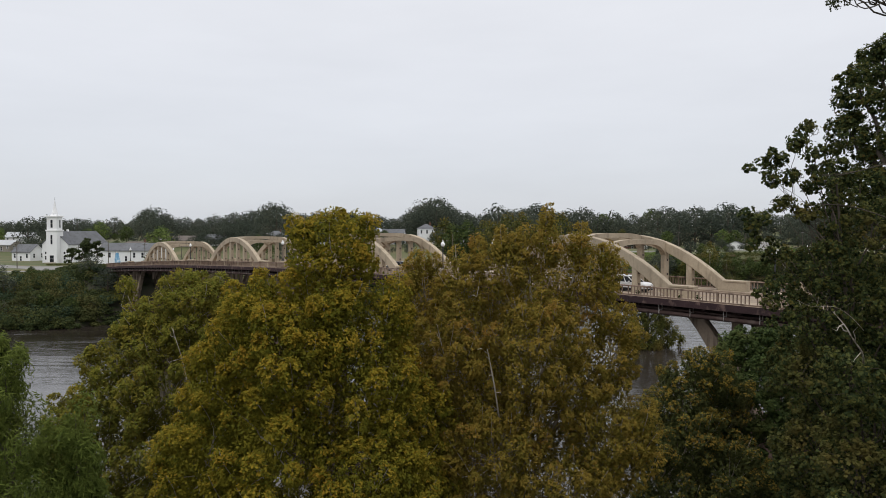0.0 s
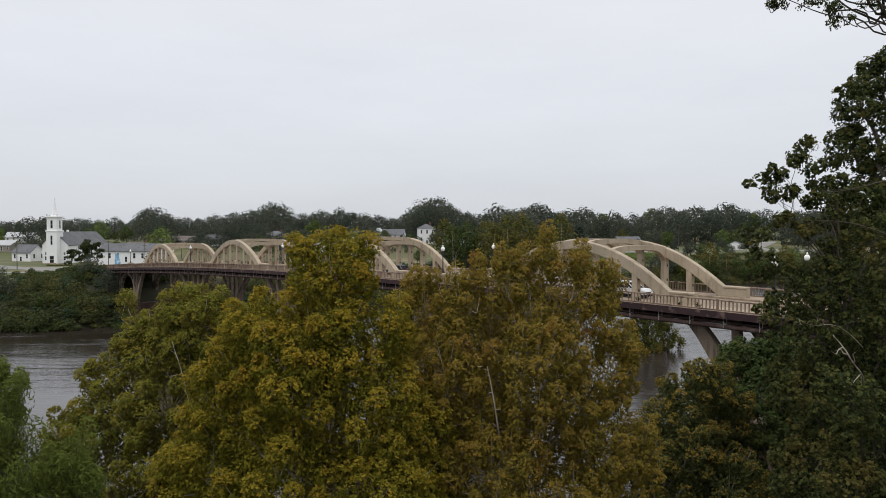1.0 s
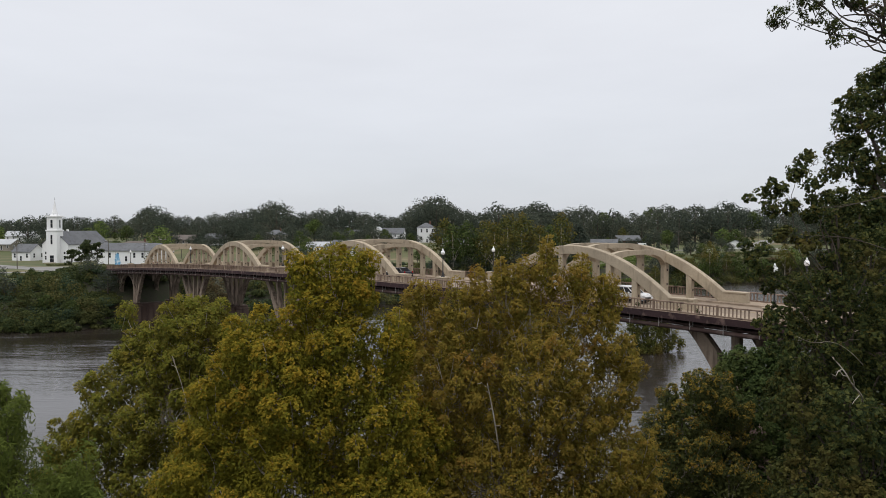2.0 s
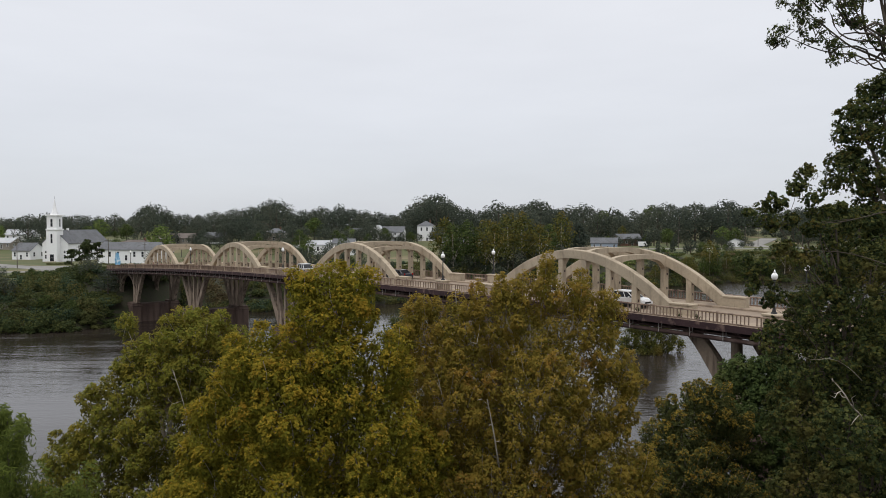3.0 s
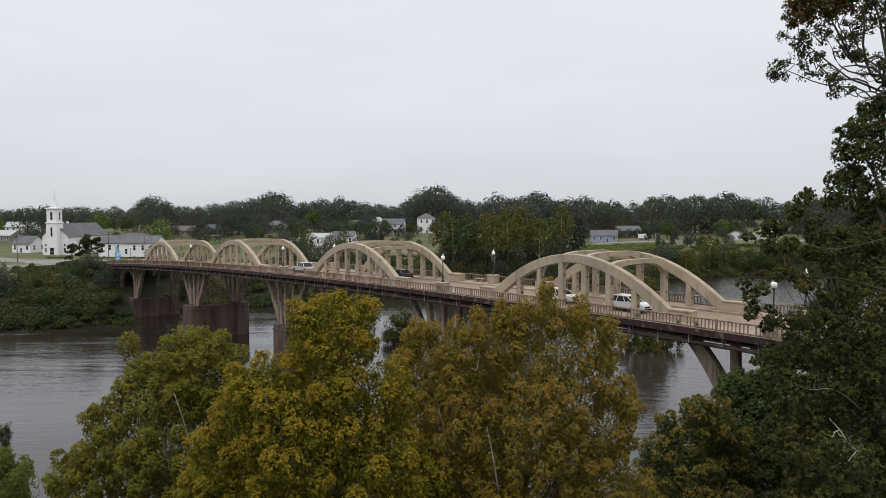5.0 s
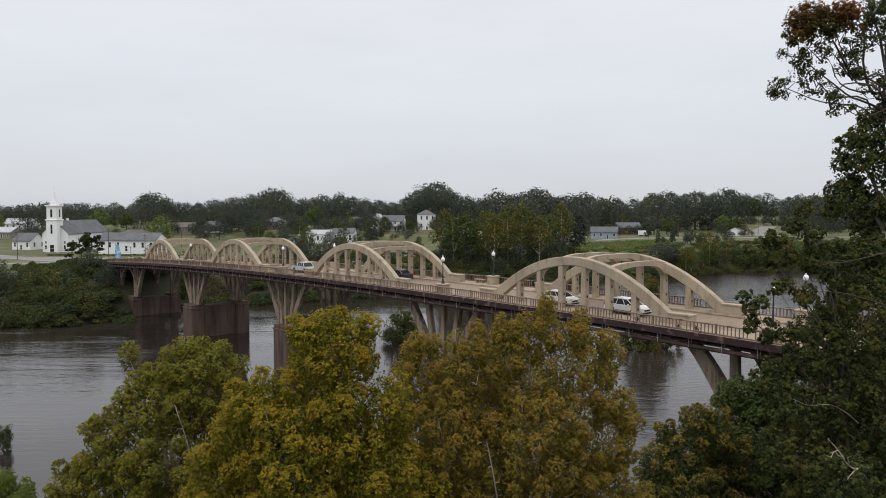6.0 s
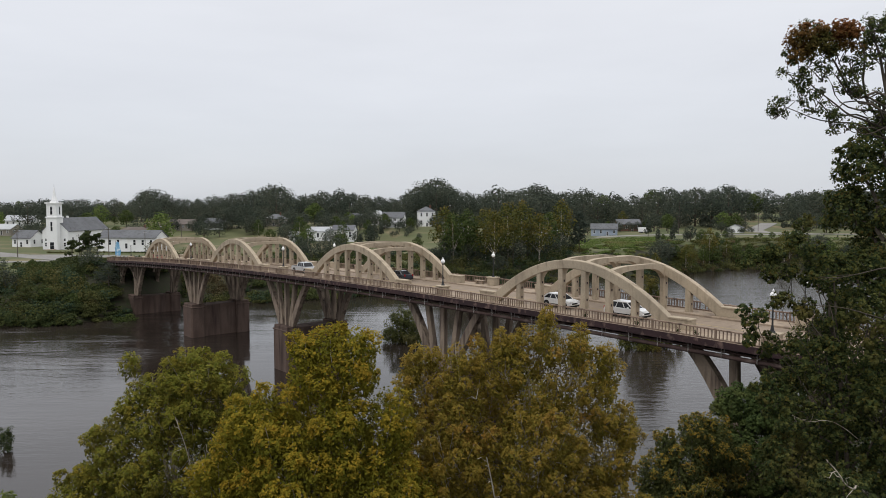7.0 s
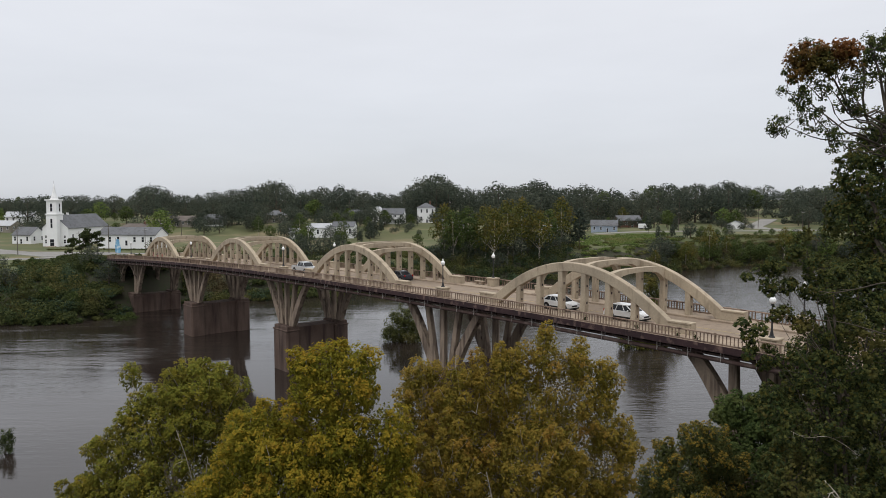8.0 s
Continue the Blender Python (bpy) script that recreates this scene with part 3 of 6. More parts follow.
hoop_mesh = mesh_from("pipe_hanger", [tube(hoop, [0.035] * len(hoop), 5)])
hoop_mesh.materials.append(HANGER)
for i in range(72):
    y = Y_START + 2.5 + i * 3.05
    ob = new("pipe_hanger", hoop_mesh)
    ob.parent = bridge
    ob.location = (0, y, deck_z(y))


def rib_top(s):
    return RISE - BOW * s * s


def rib_bm(x0, x1, yc):
    """An arch rib: a bowed band with chamfered edges, its ends run into the deck."""
    bm, rows = bmesh.new(), []
    for s in np.linspace(-13.3, 13.3, 57):
        slope = -2 * BOW * s
        n = Vector((0, -slope, 1)).normalized()
        top = Vector((0, s, rib_top(s)))
        low = top - n * (0.92 + 0.018 * abs(s))
        c = 0.06
        z = deck_z(yc)
        rows.append([bm.verts.new((x, yc + p.y, z + p.z)) for x, p in ((x0 + c, top), (x1 - c, top), (x1, top - n * c), (x1, low + n * c), (x1 - c, low), (x0 + c, low), (x0, low + n * c), (x0, top - n * c))])
    for a, b in zip(rows, rows[1:]):
        for i in range(8):
            bm.faces.new((a[i], a[(i + 1) % 8], b[(i + 1) % 8], b[i]))
    bm.faces.new(rows[0]), bm.faces.new(rows[-1][::-1])
    bmesh.ops.recalc_face_normals(bm, faces=bm.faces)
    return bm


RIBS = ((0.0, 0.75), (9.75, 10.5))
for yc in ARCHES:
    z = deck_z(yc)
    for x0, x1 in RIBS:
        part("arch_rib", rib_bm(x0, x1, yc), CONCRETE, bridge)
        for sgn in (-1, 1):
            y0, y1 = sorted((yc + sgn * 11.2, yc + sgn * 13.85))
            zb = deck_z(yc + sgn * 12.5)
            bm = boxed(x0 - 0.03, x1 + 0.03, y0, y1, zb - 0.2, zb + 0.98, bevel=0.03)
            box(bm, x0 - 0.10, x1 + 0.10, y0 + (0.25 if sgn > 0 else 0), y1 + 0.05 - (0 if sgn > 0 else 0.3), zb + 0.98, zb + 1.16, bevel=0.03)
            part("end_block", bm, CONCRETE, bridge)
        for i in range(6):
            s = SPACING * (i - 2.5)
            y, xm = yc + s, (x0 + x1) / 2
            h0, h1 = deck_z(y) - 0.2, z + rib_top(s) - 0.6
            post = part("column", boxed(xm - 0.33, xm + 0.33, y - 0.31, y + 0.31, h0, h1, bevel=0.05), CONCRETE, bridge)
            for q in (0.32, 0.66):
                if h1 - h0 > 3.0:
                    part("drain_plate", boxed(xm - 0.10, xm + 0.10, y - 0.325, y - 0.305, h0 + (h1 - h0) * q, h0 + (h1 - h0) * q + 0.24), DECK_EDGE, post, "small dark plate")
    # braces between the two ribs, with curved haunches
    for s in (-4.575, -1.525, 1.525, 4.575):
        zt = z + rib_top(s) - 0.12
        span = [0.5 + (10.0 - 0.5) * f for f in np.linspace(0, 1, 17)]
        far_out = [2 * (x - 5.25) / 9.5 for x in span]
        low = [(x, zt - 0.42 + 0.30 * (1 - g * g) - 1.15 * abs(g) ** 6) for x, g in zip(span, far_out)]
        up = [(x, zt + 0.02 + 0.34 * (1 - g ** 4)) for x, g in zip(span, far_out)]
        part("brace", prism(bmesh.new(), low + up[::-1], yc + s - 0.32, yc + s + 0.32, "y"), CONCRETE, bridge)


# piers: two splayed legs and upright columns on each side, on a broad wall in the river
def leg_bm(x0, x1, yc, top, foot, zt, zb, wide, bow=0.78):
    """A leg that leans from its foot on the pier out to the deck, thicker towards the foot; top and foot are offsets along the bridge."""
    bm, rows = bmesh.new(), []
    for f in np.linspace(0, 1, 13):
        y, z, w = top + (foot - top) * f ** bow, zt + (zb - zt) * f, wide * (0.5 + 0.12 * f)
        rows.append([bm.verts.new((x, yc + y + d, z)) for x, d in ((x0, -w), (x1, -w), (x1, w), (x0, w))])
    for a, b in zip(rows, rows[1:]):
        for i in range(4):
            bm.faces.new((a[i], a[(i + 1) % 4], b[(i + 1) % 4], b[i]))
    bm.faces.new(rows[0]), bm.faces.new(rows[-1])
    bmesh.ops.recalc_face_normals(bm, faces=bm.faces)
    bmesh.ops.bevel(bm, geom=[e for e in bm.edges if not e.is_boundary and len(e.link_faces) == 2 and e.calc_face_angle(0) > 1.2], offset=0.05, segments=1, affect="EDGES")
    return bm


for yc in PIERS + [Y_END - 2.5]:
    zt = deck_z(yc) - 0.56
    CAP_Z = float(np.interp(yc, [80, 119, 161, 176], [-9.4, -10.0, -12.2, -12.2]))
    pier = part("pier", boxed(0.6, 9.6, yc - 1.9, yc + 1.9, -22.5, CAP_Z - 0.35, bevel=0.12), PIER, bridge, "dark stained concrete river pier")
    wide = 0.5 if 110 < yc < 130 else 0.0
    for x0, x1 in ((-1.1 - wide, 1.5), (8.7, 11.3 + wide)):
        block = part("pier_end", boxed(x0, x1, yc - 2.5, yc + 2.5, -22.5, CAP_Z - 0.7, bevel=0.3), PIER, pier)
        bm = boxed(x0 + 0.15, x1 - 0.15, yc - 2.35, yc + 2.35, CAP_Z - 0.75, CAP_Z, bevel=0.1)
        box(bm, x0 - 0.05, x1 + 0.05, yc - 2.55, yc + 2.55, CAP_Z - 0.9, CAP_Z - 0.6, bevel=0.08)
        part("cap", bm, PIER, block)
    for x0, x1 in ((0.0, 0.8), (9.4, 10.2)):
        for sgn in (-1, 1):
            if yc < 160 or (yc < 170 and sgn < 0):
                part("splayed_leg", leg_bm(x0, x1, yc, sgn * 7.6, sgn * 1.9, zt - 0.5, CAP_Z, 1.5 if yc < 0 else 1.15), LEG, bridge)
        if 160 < yc < 170:
            # an arch carries the deck from the last pier to the bank
            turn = [math.pi * q / 24 for q in range(25)]
            rim = [(yc + 5.2 - 6.9 * math.cos(a), CAP_Z + (zt - 0.9 - CAP_Z) * math.sin(a) ** 0.8) for a in turn]
            low = [(yc + 5.2 - 6.3 * math.cos(a), CAP_Z + (zt - 1.55 - CAP_Z) * math.sin(a) ** 0.8) for a in turn]
            part("side_arch", prism(bmesh.new(), rim + low[::-1], x0, x1), LEG, bridge)
        for top, foot in ((-3.3, -1.5), (0, 0), (3.3, 1.5)):
            foot = 0.93 * top if yc < 0 else foot
            if 160 < yc < 170 and top > 0:
                continue
            part("pier_column", leg_bm(x0 + 0.06, x1 - 0.06, yc, top, foot, deck_z(yc + top) - 0.55, CAP_Z, 0.72, 1.0), LEG, bridge)

# abutments
part("abutment", boxed(-1.6, 11.8, Y_END - 1.0, Y_END + 4, -16, deck_z(Y_END) - 0.56, bevel=0.1), PIER, bridge, "dark concrete abutment")
part("abutment", boxed(-1.6, 11.8, Y_START - 4, Y_START + 1, -16, deck_z(Y_START) - 0.56, bevel=0.1), PIER, bridge, "dark concrete abutment")

# railings: pickets between rails, a stout post at every bay
BAY = 3.05
for x in (-1.98, 12.18):
    part("top_rail", sweep([(x - 0.10, 0.92), (x + 0.10, 0.92), (x + 0.10, 1.01), (x + 0.07, 1.04), (x - 0.07, 1.04), (x - 0.10, 1.01)]), RAILING, bridge)
    part("bottom_rail", sweep(rect(x - 0.08, x + 0.08, 0.101, 0.22)), RAILING, bridge)
me_post = bpy.data.meshes.new("rail_post")
bm = boxed(-0.09, 0.09, -0.08, 0.08, 0.10, 1.05, bevel=0.02)
box(bm, -0.11, 0.11, -0.10, 0.10, 1.05, 1.09, bevel=0.02)
bm.to_mesh(me_post)
bm.free()
me_post.materials.append(RAILING)
me_picket = bpy.data.meshes.new("picket")
bm = boxed(-0.04, 0.04, -0.038, 0.038, 0.24, 0.91)
bm.to_mesh(me_picket)
bm.free()
me_picket.materials.append(RAILING)
rest = []
for x in (-1.98, 12.18):
    for i in range(int((Y_END - Y_START) / BAY) + 1):
        y = Y_START + i * BAY
        if i % 2 == 0:
            ob = new("rail_post", me_post)
            ob.parent, ob.location = bridge, (x, y, deck_z(y))
        for q in range(1, 9):
            yy = y + BAY * q / 9
            if yy > Y_END:
                continue
            if x < 0 and -13 < yy < 86:
                ob = new("picket", me_picket)
                ob.parent, ob.location = bridge, (x, yy, deck_z(yy))
            else:
                rest.append((x, yy))
bm = bmesh.new()
vs, fs = [], []
for x, y in rest:
    z, o = deck_z(y), len(vs)
    vs += [(x + a, y + b, z + c) for c in (0.24, 0.91) for a, b in ((-0.045, -0.05), (0.045, -0.05), (0.045, 0.05), (-0.045, 0.05))]
    fs += [(o + i, o + (i + 1) % 4, o + 4 + (i + 1) % 4, o + 4 + i) for i in range(4)]
bm.free()
me = bpy.data.meshes.new("far_picket")
me.from_pydata(vs, [], fs)
tagged(link_part("far_picket", me, RAILING, bridge), kind="stuff")


# lamp posts on pedestals at every pier
def street_lamp():
    top = new("street_lamp")
    bm = boxed(-0.55, 0.55, -0.65, 0.65, 0, 1.0, bevel=0.03)
    box(bm, -0.65, 0.65, -0.75, 0.75, 1.0, 1.18, bevel=0.04)
    part("pedestal", bm, CONCRETE, top, "buff concrete pedestal")
    bm = bmesh.new()
    for r0, r1, z0, z1 in ((0.26, 0.20, 1.18, 1.32), (0.16, 0.09, 1.32, 1.75), (0.075, 0.055, 1.75, 3.75), (0.11, 0.13, 3.75, 3.92)):
        bmesh.ops.create_cone(bm, cap_ends=True, segments=12, radius1=r0, radius2=r1, depth=z1 - z0, matrix=Matrix.Translation((0, 0, (z0 + z1) / 2)))
    part("post", bm, IRON, top, "black fluted iron post")
    bm = bmesh.new()
    bmesh.ops.create_uvsphere(bm, u_segments=14, v_segments=10, radius=0.26, matrix=Matrix.Translation((0, 0, 4.18)) @ Matrix.Diagonal((1, 1, 1.15, 1)))
    bmesh.ops.create_cone(bm, cap_ends=True, segments=10, radius1=0.13, radius2=0.02, depth=0.28, matrix=Matrix.Translation((0, 0, 4.58)))
    part("globe", bm, GLOBE, top, "white acorn glass globe", smooth=True)
    return tagged(top, "black lamp post with white globe on concrete pedestal", "street lamp", "lamps along the bridge")


lamp = street_lamp()
first = True
for k in range(-1, 4):
    for x, y in ((-1.0, 33.4 + 42 * max(k, -0.976)), (11.3, 37.0 + 42 * k)):
        m = B @ Matrix.Translation((x, y, deck_z(y) + 0.1))
        if first:
            lamp.matrix_basis, first = m, False
        else:
            copy_thing(lamp, m)


def stone_bench():
    top = new("bench")
    part("seat", boxed(-0.3, 0.3, -0.9, 0.9, 0.40, 0.52, bevel=0.02), FOOTWAY, top)
    for y in (-0.6, 0.6):
        part("leg", boxed(-0.22, 0.22, y - 0.12, y + 0.12, 0, 0.40, bevel=0.02), FOOTWAY, top)
    return tagged(top, "pale concrete bench on the footway", "bench", "benches on the bridge")


bench = stone_bench()
bench.matrix_basis = B @ Matrix.Translation((11.2, 39.6, deck_z(39) + 0.1))
copy_thing(bench, B @ Matrix.Translation((11.2, 32.2, deck_z(32) + 0.1)))

for k, y in enumerate((4.6, 0.4, -1.4, 10.6)):
    g = np.random.default_rng(500 + k)
    d = g.normal(0, 1, (70, 3))
    d /= np.linalg.norm(d, axis=1, keepdims=True)
    weed = link_part("weed", leaf_mesh("weed", d * g.uniform(0.05, 0.34, (70, 1)) * (0.5, 1, 0.9) + (0, 0, 0.3), g.uniform(0.1, 0.22, 70), d, g, 0.5), SHRUB)
    weed.matrix_basis = B @ Matrix.Translation((-1.72, y, deck_z(y) + 0.1))
    tagged(weed, "dark green weed grown up against the bridge railing", "weed", "weeds along the railing")

# ---- trees on the near bank ----
def spot(x, y, dz=0.0):
    return (x, y, float(ground_z(x, y)) + dz)


tree("sycamore_tree", "tall sycamore turning yellow with pale bark", "tree", spot(-5, 26.5), ([
    (-5.2, 27, 0.2, 3.0, 1.0, 4.2), (-4.2, 26, 5.5, 1.0, 1.1, 1.6), (-3.2, 26, 5.4, 0.8, 1.0, 1.6), (-5.1, 26, 5.2, 0.8, 1.1, 1.5), (-1.0, 27.4, -1.5, 1.2, 1.2, 2.6), (-0.8, 27.6, -5, 1.6, 1.4, 2.4), (-7.3, 26, 2.5, 1.2, 1.2, 1.8), (-6.6, 26, 3.3, 0.8, 0.9, 1.2), (-8.4, 25.8, 0.4, 1.2, 1.2, 2.0), (-2.2, 26, 2.9, 1.1, 1.1, 1.8), (-5.5, 25.2, 1.6, 1.8, 1.6, 2.2), (-3.9, 25.4, 2.9, 1.3, 1.2, 1.8)] + [
    (-2.6, 25.6, 0.2, 1.7, 1.6, 2.4), (-8.8, 25.5, -2.4, 1.6, 1.6, 2.2), (-6, 25, -2, 2.2, 1.8, 2.4), (-2.6, 25, -3, 2.2, 1.8, 2.4), (-5.4, 25.4, -4.8, 3.0, 2.0, 1.6)]),
    240, 630, 0.40, 0.134, BARK_PALE, SYCAMORE, 11, trunk=0.28, twigs=0.6, rise=1.5, limb=0.24, aspect=0.58, point=1.0, shoots=(0.82, (1.5, 2.4), (0.42, 0.58)), turned=(0.75, TURNED_GOLD, "golden yellow turned leaves"))
olive_sycamore = tree("sycamore_tree", "tall sycamore turning olive and orange with pale bark", "tree", spot(3.2, 30), ([(3.0, 30.4, -0.4, 3.9, 1.0, 4.2), (4.3, 29, 5.5, 0.7, 0.8, 1.6), (2.6, 29, 4.4, 1.0, 1.0, 1.7), (3.6, 29, 3.4, 1.2, 1.2, 1.8), (-1.9, 29.4, -2.6, 1.5, 1.3, 2.2), (0.7, 29.2, 2.2, 1.3, 1.2, 1.8), (1.6, 28.8, -0.6, 1.5, 1.3, 2.0), (5.4, 29, 4.1, 1.1, 1.1, 1.7), (5.7, 29, 5.3, 0.7, 0.8, 1.0), (6.7, 29, 4.6, 0.7, 0.9, 1.1), (7.6, 29, 1.9, 0.7, 0.9, 1.2), (6.6, 29, 3.1, 0.9, 1.0, 1.6), (0.9, 29.5, 3.5, 1.1, 1.1, 1.8)] + [(1.5, 29, 5.1, 0.45, 0.6, 1.0), (2.4, 29, 5.4, 0.45, 0.6, 0.9), (3.3, 29, 5.5, 0.5, 0.6, 0.9), (-0.9, 30.5, 3.3, 1.1, 1.1, 2.0), (6.9, 29, 0.9, 1.0, 1.2, 1.8), (5.4, 28.6, -0.3, 1.5, 1.5, 2.0), (6.7, 29, -3.4, 1.3, 1.4, 2.0), (7.9, 29, -2.6, 1.0, 1.2, 1.8)] +
        [(3.8, 28, 1.4, 2.0, 1.7, 2.3), (0.4, 28.6, 0.6, 1.8, 1.6, 2.3), (-1.6, 29.5, 0.2, 1.3, 1.3, 2.0), (6.3, 28.5, -2, 1.5, 1.5, 2.2), (2, 28, -2.8, 2.4, 1.8, 2.4), (4.6, 28, -4.4, 2.6, 2, 2.0), (0, 28.5, -4.6, 2.4, 2, 2.0)]),
    400, 350, 0.45, 0.130, BARK_PALE, SYCAMORE_BROWN, 23, trunk=0.28, twigs=1.0, rise=1.3, limb=0.5, aspect=0.52, point=1.0, shoots=(0.64, (1.1, 2.0), (0.30, 0.46), 70, 0.42), turned=(0.8, TURNED_BROWN, "brown and orange turned leaves"))
green_sycamore = tree("sycamore_tree", "leafy sycamore with green and yellow leaves", "tree", spot(-13.2, 35.5), [
    (-16.2, 36, 3.3, 0.34, 0.34, 0.42), (-15.9, 36, 2.7, 0.28, 0.3, 0.5), (-15.4, 36, 2.1, 0.5, 0.5, 0.6), (-13.4, 36.4, -2.6, 3.6, 1.0, 3.8), (-12.4, 35, 1.9, 2.3, 2.0, 2.2), (-14.6, 35.5, 0.6, 1.8, 1.8, 2.0), (-16.3, 35, -1.4, 1.9, 1.9, 2.2), (-10.3, 34.5, -0.2, 1.8, 1.8, 2.2), (-13.2, 34, -1.8, 2.6, 2.2, 2.6),
    (-17.6, 34.6, -4.2, 2.2, 2.2, 2.6), (-14.0, 34, -5.2, 3.0, 2.4, 2.8), (-10.4, 33, -3.6, 2.6, 2.4, 2.8), (-13, 35, -7.6, 3.5, 2.4, 2.0)],
    240, 470, 0.44, 0.165, BARK_PALE, SYCAMORE_GREEN, 37, trunk=0.3, twigs=0.8, rise=1.3, limb=0.5, aspect=0.52, point=1.0, shoots=(0.84, (1.3, 2.2), (0.42, 0.60)), turned=(0.75, TURNED_LIME, "yellow-green leaves at the tips"))
tree("sycamore_tree", "small sycamore with browning leaves at the water", "tree", spot(12.2, 40), [
    (12.7, 39, -2.5, 0.8, 1.0, 1.3), (11.7, 38.6, -4.0, 0.9, 1.0, 1.5), (14.2, 39.3, -1.9, 0.9, 1.1, 1.4), (15.6, 39.6, -2.0, 0.9, 1.2, 1.5), (16.4, 40.2, -3.4, 1.3, 1.2, 1.6), (13.4, 38.6, -3.4, 1.4, 1.3, 1.6), (13.2, 38, -5.4, 2.0, 2.0, 2.4), (13.0, 38, -8.2, 2.4, 2.2, 2.2), (11.5, 37.5, -5.6, 1.1, 1.3, 1.6), (15.2, 37, -7.5, 2.2, 2, 2.6)],
    150, 380, 0.45, 0.16, BARK_PALE, OLIVE_SHRUB, 41, trunk=0.2, twigs=0.6, rise=1.3, aspect=0.55, point=1.0, shoots=(0.76, (1.3, 2.2), (0.34, 0.50)), turned=(0.5, TURNED_BROWN, "brown and orange turned leaves"))
tree("broadleaf_tree", "dense deep green tree below the bridge end", "tree", spot(18.5, 45), [
    (18.9, 44, -1.6, 1.5, 1.6, 1.5), (17.0, 43.5, -4.0, 1.6, 1.7, 1.8), (20.2, 43.4, -1.6, 1.4, 1.5, 1.7), (20.6, 43.5, -1.8, 2.2, 2.0, 2.0), (18.5, 42.5, -5, 3.4, 2.6, 2.8), (15.6, 42, -7, 2.6, 2.4, 2.6), (22.5, 43, -4, 2.6, 2.4, 2.8), (17.5, 40, -9.5, 3.2, 2.4, 2.8)],
    230, 300, 0.52, 0.17, BARK_DARK, BLUE_LEAF, 53, trunk=0.3, twigs=0.3, rise=0.9, aspect=0.75, shoots=(0.74, (1.1, 1.9), (0.38, 0.56)))
tree("broadleaf_tree", "tall dark tree with dense shaded leaves", "tree", spot(24.08, 35.31), [
    (23.3, 37.45, 14.8, 1.30, 1.35, 1.40), (22.1, 37.45, 13.38, 1.25, 1.338, 1.35), (23.78, 37.45, 12.42, 1.947, 1.787, 1.974), (21.75, 37.45, 10.92, 1.291, 1.338, 1.422), (24.53, 36.38, 8.99, 2.804, 2.686, 3.284), (20.89, 35.31, 7.5, 1.725, 1.787, 1.637), (22.26, 35.31, 5.14, 2.78, 2.57, 2.78), (26.56, 36.38, 11.35, 3.239, 2.801, 4.378),
    (19.47, 34.77, 3.22, 2.14, 2.14, 2.35), (22.9, 34.24, 1.08, 3.21, 2.78, 3.21), (19.47, 33.81, -0.85, 2.35, 2.35, 2.57), (22.47, 33.17, -3.63, 3.64, 3, 3.42), (18.62, 33.17, -5.13, 2.57, 2.35, 2.78), (27.29, 35.31, 4.93, 3.21, 2.78, 5.35), (26.75, 34.24, -2.56, 3.21, 2.78, 5.35), (20.33, 32.1, -8.98, 5.35, 3.21, 3.21)],
    560, 350, 0.54, 0.162, BARK_DARK, DARK_LEAF, 67, twigs=0.25, rise=0.45, aspect=0.8, shoots=(0.74, (0.8, 1.4), (0.42, 0.66), 40, 0.12), turned=(0.22, OLIVE_TIPS, "olive yellow leaves at the tips"))
